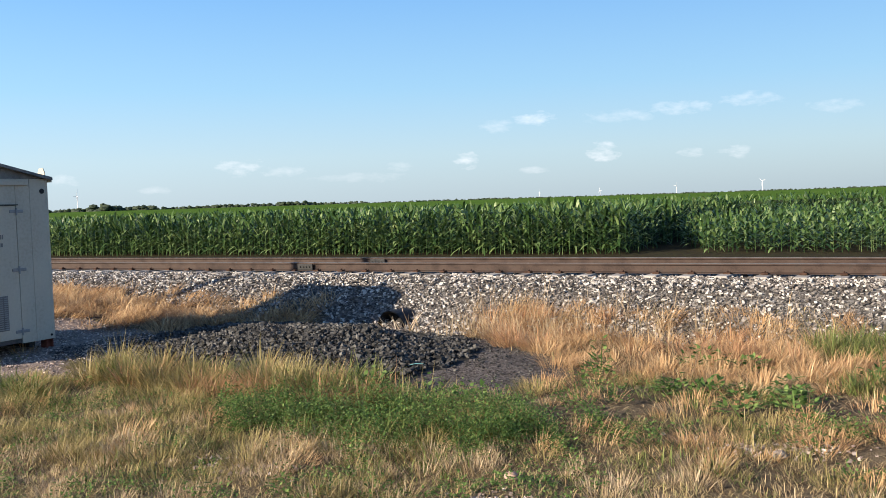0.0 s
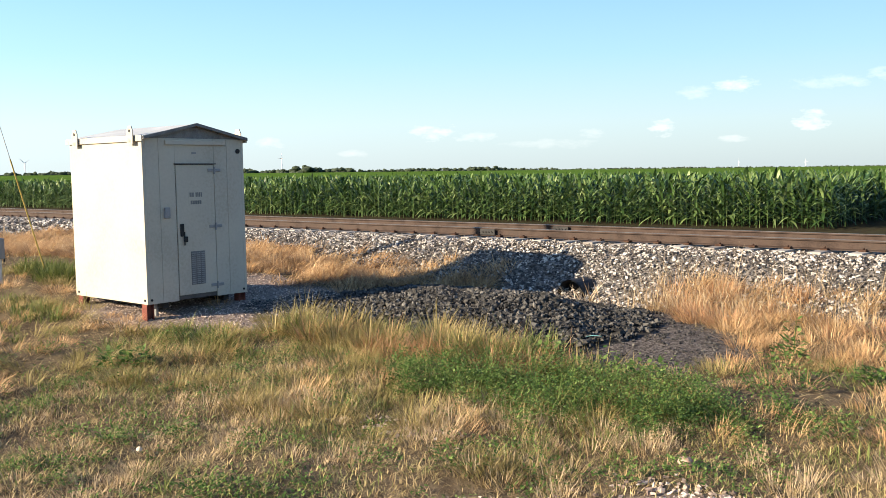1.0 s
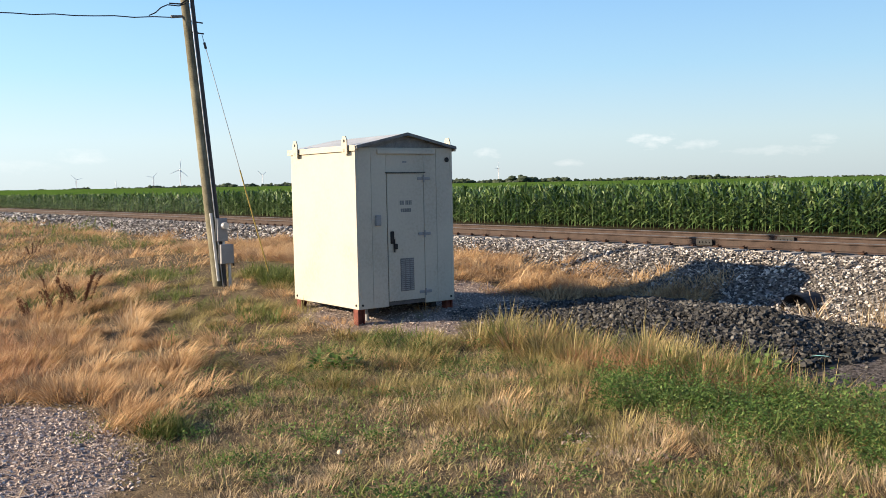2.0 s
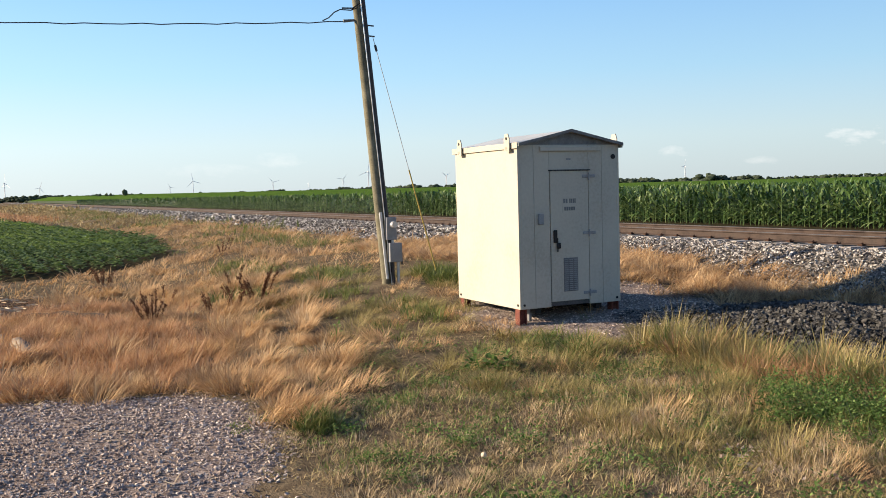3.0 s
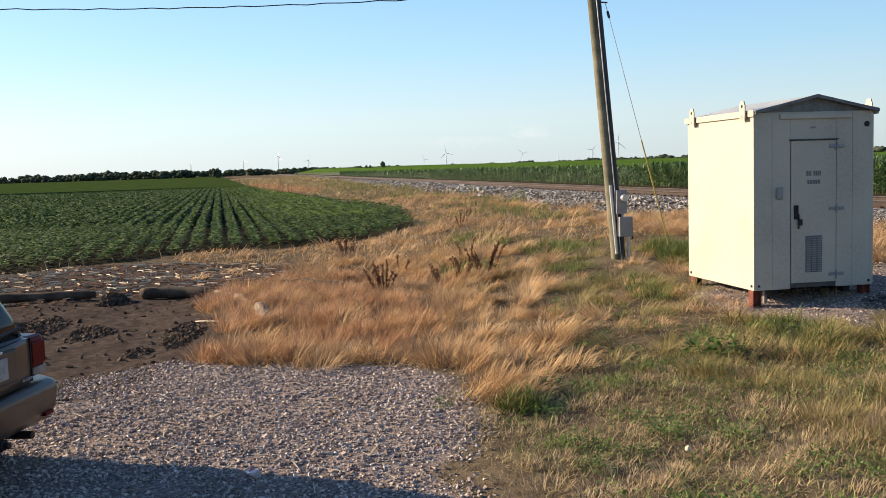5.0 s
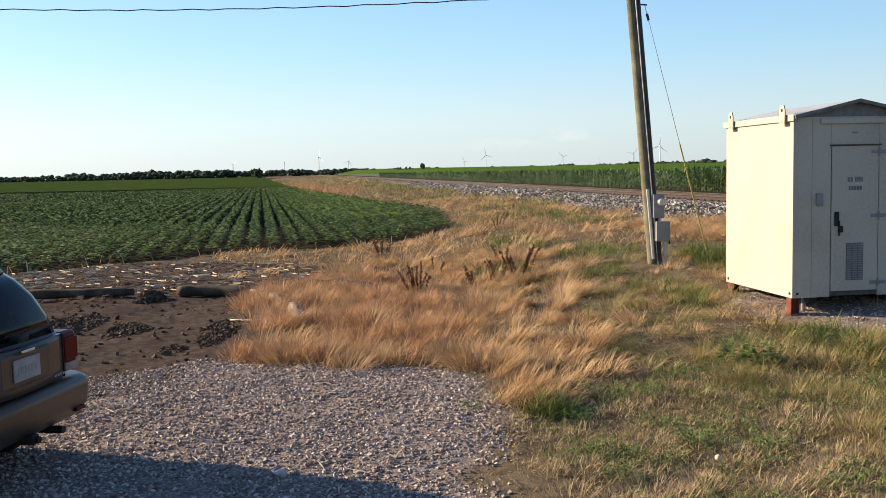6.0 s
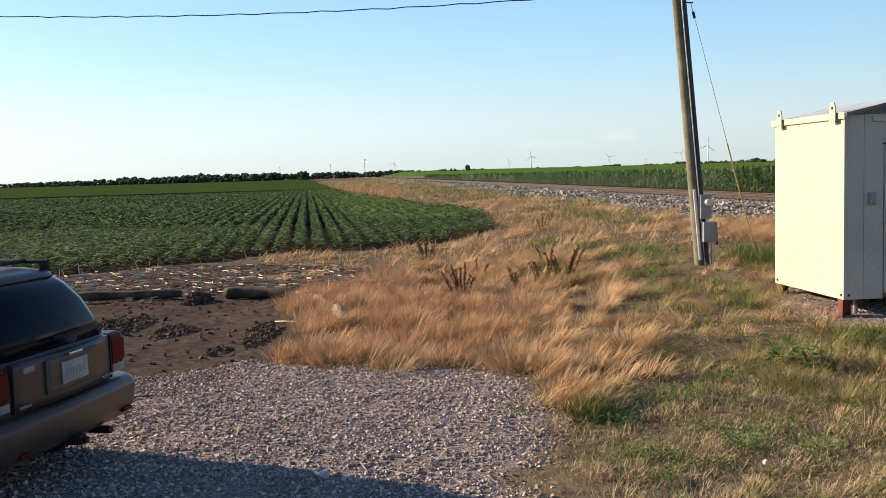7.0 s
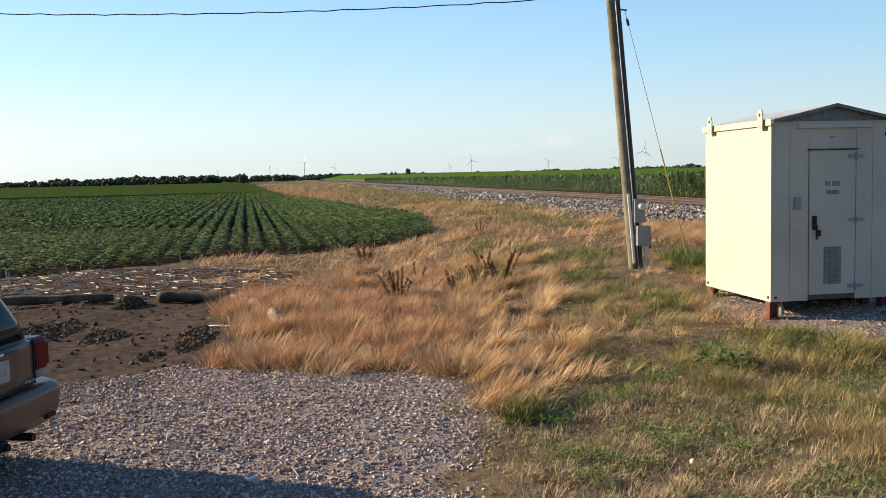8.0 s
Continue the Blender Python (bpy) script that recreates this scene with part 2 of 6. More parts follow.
def ground_material():
    """Soil, gravel, mud, field earth and thatch, laid by the plan's own masks and broken up by noise."""
    m = bpy.data.materials.new("ground")
    m.use_nodes = True
    t = m.node_tree
    bs = t.nodes["Principled BSDF"]
    bs.inputs["Roughness"].default_value = 0.95
    bs.inputs["Specular IOR Level"].default_value = 0.02
    geo = t.nodes.new("ShaderNodeNewGeometry")

    def nz(s, d=5):
        n = t.nodes.new("ShaderNodeTexNoise")
        n.inputs["Scale"].default_value, n.inputs["Detail"].default_value, n.inputs["Roughness"].default_value = s, d, 0.65
        t.links.new(geo.outputs["Position"], n.inputs["Vector"])
        return n.outputs[0]
    broad, mid, tiny = nz(0.9), nz(7), nz(55, 3)
    vor = t.nodes.new("ShaderNodeTexVoronoi")
    vor.inputs["Scale"].default_value = 38
    t.links.new(geo.outputs["Position"], vor.inputs["Vector"])

    def ramp(src, cols):
        r = t.nodes.new("ShaderNodeValToRGB")
        els = r.color_ramp.elements
        while len(els) < len(cols):
            els.new(0.5)
        for i, c in enumerate(cols):
            els[i].position, els[i].color = 0.25 + 0.5 * i / (len(cols) - 1), (*c, 1)
        t.links.new(src, r.inputs[0])
        return r.outputs[0]
    base = ramp(mid, [(.06, .044, .030), (.11, .083, .055), (.18, .138, .09), (.10, .092, .045)])
    layers = [("gravel", ramp(vor.outputs["Color"], [(.17, .132, .113), (.25, .20, .175), (.34, .28, .25)])),
              ("mud", ramp(mid, [(.036, .026, .021), (.072, .054, .044), (.135, .107, .09)])),
              ("dark", ramp(vor.outputs["Color"], [(.06, .052, .048), (.105, .092, .086), (.17, .15, .14)])),
              ("field", ramp(mid, [(.03, .024, .018), (.045, .038, .024), (.045, .06, .022)])),
              ("stone", ramp(vor.outputs["Color"], [(.06, .055, .05), (.12, .11, .10), (.24, .225, .21)]))]
    for name, col in layers:
        at = t.nodes.new("ShaderNodeAttribute")
        at.attribute_name = name
        a1 = t.nodes.new("ShaderNodeMath")
        a1.operation = "MULTIPLY_ADD"
        t.links.new(broad, a1.inputs[0])
        a1.inputs[1].default_value = 0.5
        t.links.new(at.outputs["Fac"], a1.inputs[2])
        a2 = t.nodes.new("ShaderNodeMapRange")
        a2.inputs["From Min"].default_value, a2.inputs["From Max"].default_value = 0.62, 0.92
        t.links.new(a1.outputs[0], a2.inputs[0])
        mx = t.nodes.new("ShaderNodeMix")
        mx.data_type = "RGBA"
        t.links.new(a2.outputs[0], mx.inputs["Factor"])
        t.links.new(base, mx.inputs["A"])
        t.links.new(col, mx.inputs["B"])
        base = mx.outputs["Result"]
    t.links.new(base, bs.inputs["Base Color"])
    b = t.nodes.new("ShaderNodeBump")
    b.inputs["Strength"].default_value, b.inputs["Distance"].default_value = 0.7, 0.03
    ad = t.nodes.new("ShaderNodeMath")
    ad.operation = "ADD"
    t.links.new(mid, ad.inputs[0])
    t.links.new(tiny, ad.inputs[1])
    t.links.new(ad.outputs[0], b.inputs["Height"])
    t.links.new(b.outputs[0], bs.inputs["Normal"])
    return m


M_GROUND = ground_material()

# ---------------------------------------------------------------- builders
rng = np.random.default_rng(7)


def part(name, bm, material, parent=None, label=""):
    """Links a bmesh as one mesh object, under a thing or a part where one is given."""
    me = bpy.data.meshes.new(name)
    bm.to_mesh(me)
    bm.free()
    for m in (material if isinstance(material, (list, tuple)) else (material,)):
        me.materials.append(m)
    ob = new(name, me)
    if parent:
        ob.parent = parent
    if label:
        ob["label"] = label
    return ob


def raw(name, verts, quads=None, tris=None, material=None, smooth=False):
    """A mesh object from arrays of corners, four-sided and three-sided faces."""
    me = bpy.data.meshes.new(name)
    verts = np.asarray(verts, np.float32)
    me.vertices.add(len(verts))
    me.vertices.foreach_set("co", verts.ravel())
    idx, starts, n = [], [], 0
    for f, k in ((quads, 4), (tris, 3)):
        if f is None or not len(f):
            continue
        f = np.asarray(f, np.int32)
        idx.append(f.ravel())
        starts.append(n + np.arange(len(f), dtype=np.int32) * k)
        n += f.size
    idx, starts = np.concatenate(idx), np.concatenate(starts)
    me.loops.add(len(idx))
    me.loops.foreach_set("vertex_index", idx)
    me.polygons.add(len(starts))
    me.polygons.foreach_set("loop_start", starts)
    me.polygons.foreach_set("use_smooth", np.full(len(starts), smooth))
    me.update(calc_edges=True)
    me.validate()
    if material:
        me.materials.append(material)
    return new(name, me)


def ribbons(base, az, length, rise, droop, width, cross=0.5):
    """Blades: root, heading, length, rise (share of the length that goes up), droop, width. Gives corners, quads, tris."""
    n = len(base)
    az, length, rise, droop, width = (np.broadcast_to(np.asarray(v, float), (n,)) for v in (az, length, rise, droop, width))
    d = np.stack([np.cos(az), np.sin(az)], 1)
    p = np.stack([-np.sin(az), np.cos(az)], 1)
    flat = np.sqrt(np.clip(1 - rise ** 2, 0, 1))
    out = np.zeros((n, 7, 3))
    for k, (s, w) in enumerate(((0, .55), (.4, 1), (.75, .7), (1.0, 0))):
        r = length * flat * s * (1 + .25 * s)
        z = length * (rise * s - droop * s * s)
        c = np.concatenate([base[:, :2] + d * r[:, None], (base[:, 2] + z)[:, None]], 1)
        side = np.concatenate([p * (width * w / 2)[:, None], np.zeros((n, 1))], 1)
        if k < 3:
            out[:, 2 * k] = c - side
            out[:, 2 * k + 1] = c + side
        else:
            out[:, 6] = c
    o = np.arange(n)[:, None] * 7
    quads = np.concatenate([o + [0, 1, 3, 2], o + [2, 3, 5, 4]])
    tris = o + [4, 5, 6]
    return out.reshape(-1, 3), quads, tris


def blades(base, az, length, rise, droop, width):
    """Short blades in two pieces: the same as ribbons, cheaper."""
    n = len(base)
    az, length, rise, droop, width = (np.broadcast_to(np.asarray(v, float), (n,)) for v in (az, length, rise, droop, width))
    d = np.stack([np.cos(az), np.sin(az)], 1)
    p = np.stack([-np.sin(az), np.cos(az)], 1)
    flat = np.sqrt(np.clip(1 - rise ** 2, 0, 1))
    out = np.zeros((n, 5, 3))
    for k, (s, w) in enumerate(((0, .7), (.5, 1), (1.0, 0))):
        c = np.concatenate([base[:, :2] + d * (length * flat * s * (1 + .25 * s))[:, None], (base[:, 2] + length * (rise * s - droop * s * s))[:, None]], 1)
        side = np.concatenate([p * (width * w / 2)[:, None], np.zeros((n, 1))], 1)
        if k < 2:
            out[:, 2 * k], out[:, 2 * k + 1] = c - side, c + side
        else:
            out[:, 4] = c
    o = np.arange(n)[:, None] * 5
    return out.reshape(-1, 3), o + [0, 1, 3, 2], o + [2, 3, 4]


def joined(chunks):
    v, q, t, o = [], [], [], 0
    for a, b, c in chunks:
        v.append(a)
        if b is not None and len(b):
            q.append(np.asarray(b) + o)
        if c is not None and len(c):
            t.append(np.asarray(c) + o)
        o += len(a)
    return np.concatenate(v), (np.concatenate(q) if q else None), (np.concatenate(t) if t else None)


CUBE = np.array([[x, y, z] for x in (-.5, .5) for y in (-.5, .5) for z in (-.5, .5)])
CUBE_Q = np.array([[0, 1, 3, 2], [4, 6, 7, 5], [0, 4, 5, 1], [2, 3, 7, 6], [1, 5, 7, 3]])


def rocks(pos, size, flat=0.7):
    """Crushed stones: skewed, turned blocks with uneven corners."""
    n = len(pos)
    size = np.broadcast_to(np.asarray(size, float), (n,))
    v = CUBE[None] * (1 + rng.uniform(-.45, .25, (n, 8, 1))) + rng.uniform(-.14, .14, (n, 8, 3))
    v = v * (size[:, None] * np.stack([rng.uniform(.8, 1.4, n), rng.uniform(.7, 1.1, n), rng.uniform(.6, 1, n) * flat], 1))[:, None]
    a, b, c = rng.uniform(0, 6.28, n), rng.normal(0, .5, n), rng.normal(0, .5, n)
    ca, sa, cb, sb, cc, sc = np.cos(a), np.sin(a), np.cos(b), np.sin(b), np.cos(c), np.sin(c)
    z, o = np.zeros(n), np.ones(n)
    rz = np.array([[ca, -sa, z], [sa, ca, z], [z, z, o]]).transpose(2, 0, 1)
    rx = np.array([[o, z, z], [z, cb, -sb], [z, sb, cb]]).transpose(2, 0, 1)
    ry = np.array([[cc, z, sc], [z, o, z], [-sc, z, cc]]).transpose(2, 0, 1)
    v = np.einsum("nij,nkj->nki", rz @ rx @ ry, v) + pos[:, None]
    return v.reshape(-1, 3), (np.arange(n)[:, None, None] * 8 + CUBE_Q[None]).reshape(-1, 4), None


def loose_stones(parent, pos, size, material, kinds=8):
    """Single stones, objects of their own on a few shared meshes."""
    shapes = []
    for k in range(kinds):
        bm = bmesh.new()
        bmesh.ops.create_icosphere(bm, subdivisions=1, radius=.5)
        for v in bm.verts:
            v.co = Vector((v.co.x * 1.25, v.co.y, v.co.z * .8)) * float(rng.uniform(.72, 1.2))
        me = bpy.data.meshes.new("stone")
        bm.to_mesh(me)
        bm.free()
        me.materials.append(material)
        shapes.append(me)
    for i, (p, s) in enumerate(zip(pos, size)):
        o = new("stone", shapes[i % kinds])
        o.parent = parent
        o.location = p
        o.rotation_euler = rng.uniform(0, 6.28, 3)
        o.scale = (s, s, s)


def box(bm, x0, x1, y0, y1, z0, z1, bevel=0.0):
    r = bmesh.ops.create_cube(bm, size=1.0, matrix=Matrix.Translation(((x0 + x1) / 2, (y0 + y1) / 2, (z0 + z1) / 2)) @ Matrix.Diagonal((x1 - x0, y1 - y0, z1 - z0, 1)))
    if bevel:
        es = list({e for v in r["verts"] for e in v.link_edges})
        bmesh.ops.bevel(bm, geom=es, offset=bevel, segments=2, affect="EDGES", profile=0.5)
    return bm


def boxed(x0, x1, y0, y1, z0, z1, bevel=0.0):
    return box(bmesh.new(), x0, x1, y0, y1, z0, z1, bevel)


def tube(bm, a, b, r0, r1=None, n=10):
    a, b = Vector(a), Vector(b)
    d = b - a
    m = Matrix.Translation((a + b) / 2) @ d.to_track_quat("Z", "Y").to_matrix().to_4x4()
    bmesh.ops.create_cone(bm, cap_ends=True, segments=n, radius1=r0, radius2=r0 if r1 is None else r1, depth=d.length, matrix=m)
    return bm


def tubed(a, b, r0, r1=None, n=10):
    return tube(bmesh.new(), a, b, r0, r1, n)


def smooth(ob):
    for p in ob.data.polygons:
        p.use_smooth = True
    return ob


def thing(name, label, category, loc=(0, 0, 0), group="", kind="", turn=0.0):
    e = new(name)
    e.location = loc
    e.rotation_euler = (0, 0, radians(turn))
    return tagged(e, label, category, group, kind)


def step(a, b, x):
    t = np.clip((np.asarray(x, float) - a) / (b - a), 0, 1)
    return t * t * (3 - 2 * t)


def inside(px, py, poly):
    """Signed distance to a polygon, positive inside."""
    px, py = np.asarray(px, float), np.asarray(py, float)
    hit, best = np.zeros(px.shape, bool), np.full(px.shape, 1e9)
    for (x0, y0), (x1, y1) in zip(poly, poly[1:] + poly[:1]):
        dx, dy = x1 - x0, y1 - y0
        u = np.clip(((px - x0) * dx + (py - y0) * dy) / (dx * dx + dy * dy), 0, 1)
        best = np.minimum(best, np.hypot(px - x0 - u * dx, py - y0 - u * dy))
        cr = ((y0 > py) != (y1 > py)) & (px < dx * (py - y0) / (dy if dy else 1e-9) + x0)
        hit ^= cr
    return np.where(hit, best, -best)


def wavy(x, y, s, seed=0.0):
    """Cheap smooth unevenness between -1 and 1."""
    x, y = np.asarray(x, float) / s, np.asarray(y, float) / s
    return (np.sin(1.7 * x + .9 * y + seed) + np.sin(-.8 * x + 2.1 * y + 1.3 + 2 * seed) + np.sin(2.9 * x - 1.6 * y + 4 + seed) + np.sin(4.1 * x + 3.7 * y + 2 - seed)) / 4


# ---------------------------------------------------------------- the plan
LOT = [(-11.3, -.8), (-10.6, .1), (-10.3, 1.1), (-10.1, 1.8), (-9.1, 2.05), (-8.0, 2.0), (-7.2, 1.75), (-6.5, 1.3), (-5.2, 1.6), (-3.8, 3.6), (-2.6, 4.9), (2, 5.3),
       (14, 5.0), (14, -14), (-10, -14), (-10.6, -4)]
MUD = [(-9.6, -1.4), (-11.2, -.75), (-12.4, -.45), (-14.0, -.35), (-15.6, -.9), (-16.9, -.7), (-18.6, -.3), (-19.6, -2), (-20.5, -9), (-10, -9), (-9.6, -4)]
LITTER = [(-18.2, -.2), (-19.2, 1.2), (-21.5, .6), (-23.5, -1.2), (-24.5, -3.5), (-22.8, -6.5), (-21.5, -9), (-18.0, -9), (-18.2, -3)]
SOY = [(-22.6, -7), (-24.6, -4.7), (-26.3, -2.6), (-27.6, -1.2), (-27.6, .6), (-28.6, 2.4), (-29.6, 3.6), (-32.5, 5.4), (-43, 6.4), (-61, 5.2), (-79, 3.6), (-110, 1.4),
       (-160, -2.0), (-300, -9.4), (-1200, -53), (-1200, -520), (-22, -520)]
PILE_FLAT = [(-11.3, 8.2), (-9.8, 7.75), (-8.2, 7.9), (-6.3, 7.75), (-4.8, 7.7), (-3.9, 8.4), (-4.0, 9.8), (-5.0, 10.9), (-6.5, 12.0), (-9.0, 12.4), (-11.2, 11.2), (-11.6, 9.6)]
PAD = [(-11.2, 6.3), (-10.0, 6.8), (-9.4, 7.9), (-9.8, 9.4), (-11.0, 10.4), (-13.8, 10.6), (-14.0, 7.0), (-12.9, 6.2)]
RAIL_Y, GAUGE, RAIL_Z = 15.2, 1.51, 1.02


def gz(x, y):
    """Height of the ground."""
    x, y = np.asarray(x, float), np.asarray(y, float)
    s = step(2.5, 9, y) * (1 - step(19, 22, y))
    base = s * (.10 + .35 * step(-8, -17, x)) + .05 * step(22, 30, y)
    slope = np.clip((y - 12.0) / 2.0, 0, 1) * np.clip((20.2 - y) / 1.9, 0, 1)
    near = np.exp(-((x + 10) / 60) ** 2 - (y / 60) ** 2)
    z = base + (.785 - base) * step(0, 1, slope) + (.045 * wavy(x, y, 1.4) + .03 * wavy(x, y, .45, 2)) * near * (slope < .02) * (1 - .75 * step(-.3, .3, inside(x, y, LOT)))
    z = z - .10 * step(0, 1.2, inside(x, y, MUD))
    return z


def build_ground():
    near_x, near_y = np.arange(-42, 9, .2), np.arange(-14, 21, .2)
    far = np.array([60, 110, 200, 400, 800, 1600, 3000, 4800.])
    xs = np.concatenate([-far[::-1] - 0, np.arange(-58, -42, 2), near_x, np.arange(10, 40, 3), far])
    ys = np.concatenate([-far[::-1], np.arange(-50, -14, 3), near_y, np.arange(22, 58, 3), far])
    gx, gy = np.meshgrid(xs, ys)
    gx, gy = gx.ravel(), gy.ravel()
    v = np.stack([gx, gy, gz(gx, gy)], 1)
    nx, ny = len(xs), len(ys)
    i = (np.arange(ny - 1)[:, None] * nx + np.arange(nx - 1)[None]).ravel()
    ob = raw("ground", v, np.stack([i, i + 1, i + nx + 1, i + nx], 1), None, M_GROUND, True)
    masks = {"gravel": np.maximum(step(-.35, .35, inside(gx, gy, LOT)), .9 * step(-.3, .3, inside(gx, gy, PAD))), "mud": np.maximum(step(-.4, .5, inside(gx, gy, MUD)), 1.0 * step(-.6, .2, inside(gx, gy, LITTER))),
             "dark": step(-.5, .2, inside(gx, gy, PILE_FLAT)), "field": np.maximum(step(-.3, .5, inside(gx, gy, SOY)), step(24, 28, gy)),
             "stone": step(12.0, 12.7, gy) * (1 - step(19.8, 20.4, gy))}
    for k, a in masks.items():
        at = ob.data.attributes.new(k, "FLOAT", "POINT")
        at.data.foreach_set("value", a.astype(np.float32))
    tagged(ob, "flat farmland soil with gravel lot, mud and railway bank", "ground", kind="structure")


build_ground()


# ---------------------------------------------------------------- railway
def rail_profile(y, top):
    """Flat-bottomed rail: foot, web, head."""
    pts = [(-.07, 0), (.07, 0), (.07, .012), (.012, .03), (.010, .135), (.036, .148), (.036, .172), (.028, .178), (-.028, .178), (-.036, .172), (-.036, .148), (-.010, .135), (-.012, .03), (-.07, .012)]
    return [(y + a, top - .178 + b) for a, b in pts]


def build_track():
    track = thing("railway_track", "single railway track with rusty rails on ballast", "railway track", (0, 0, 0), kind="structure")
    for y in (RAIL_Y, RAIL_Y + GAUGE):
        bm = bmesh.new()
        prof = rail_profile(y, RAIL_Z)
        xs = [-1200, -300, -60, -13.2, 6, 60]
        rings = [[bm.verts.new((x, a, b)) for a, b in prof] for x in xs]
        for r0, r1 in zip(rings, rings[1:]):
            for i in range(len(prof)):
                j = (i + 1) % len(prof)
                f = bm.faces.new((r0[i], r1[i], r1[j], r0[j]))
                f.material_index = 1 if i in (7, 8, 6) else 0
        bmesh.ops.recalc_face_normals(bm, faces=bm.faces)
        part("rail", bm, [M_RAIL, M_RAILTOP], track, "rusty steel rail with a worn head")
    bm = boxed(-.11, .11, -1.3, 1.3, -.2, 0, .015)
    tie = part("tie", bm, M_TIE, track)
    tie.location = (6.1, RAIL_Y + GAUGE / 2, RAIL_Z - .182)
    for i in range(1, 160):
        o = new("tie", tie.data)
        o.parent = track
        o.location = (6.1 - .61 * i + float(rng.normal(0, .02)), RAIL_Y + GAUGE / 2 + float(rng.normal(0, .03)), RAIL_Z - .182 + float(rng.normal(0, .006)))
    bm = bmesh.new()
    box(bm, -.06, .06, -.05, .05, 0, .035, .01)
    tube(bm, (0, -.03, .02), (0, .05, .05), .015, n=6)
    first = None
    for i in range(100):
        for dy in (-.11, GAUGE - .11):
            if first is None:
                first = part("rail_clip", bm, M_CLIP, track, "rusted rail clip")
                o = first
            else:
                o = new("rail_clip", first.data)
                o.parent = track
            o.location = (6.1 - .61 * i, RAIL_Y + dy, RAIL_Z - .181)
    for x, y in ((-11.93, RAIL_Y - .055), (-11.05, RAIL_Y + GAUGE - .055)):
        bm = boxed(x - .2, x + .2, y - .025, y + .01, RAIL_Z - .155, RAIL_Z - .03, .008)
        for k in (-.12, -.04, .04, .12):
            tube(bm, (x + k, y - .045, RAIL_Z - .09), (x + k, y, RAIL_Z - .09), .016, n=6)
        part("joint_bar", bm, M_HOLE, track, "dark bolted joint bar")


def build_ballast():
    chunks = []
    for x0, x1, n, s in ((-24, 7, 30000, .039), (-50, -24, 8500, .066), (-120, -50, 5500, .12)):
        x, y = rng.uniform(x0, x1, n), rng.uniform(11.9, 15.1, n)
        z = gz(x, y) + .012
        size = s * rng.uniform(.6, 1.35, n)
        chunks.append(rocks(np.stack([x, y, z + size * .12], 1), size))
    n = 3500
    x, y = rng.uniform(-60, 7, n), rng.uniform(15.3, 16.6, n)
    chunks.append(rocks(np.stack([x, y, np.full(n, .80)], 1), .065 * rng.uniform(.6, 1.3, n)))
    bed = thing("ballast_bed", "pale grey and white crushed limestone ballast along the track", "ballast", kind="stuff")
    ob = tagged(raw("ballast_stones", *joined(chunks), M_BALLAST), kind="stuff")
    ob.parent = bed
    n = 300
    x, y = rng.uniform(-11, 3, n), rng.uniform(12.6, 14.6, n)
    s = .055 * rng.uniform(.7, 1.25, n)
    loose_stones(bed, np.stack([x, y, gz(x, y) + .02], 1), s, M_BALLAST_ONE)


build_track()
build_ballast()


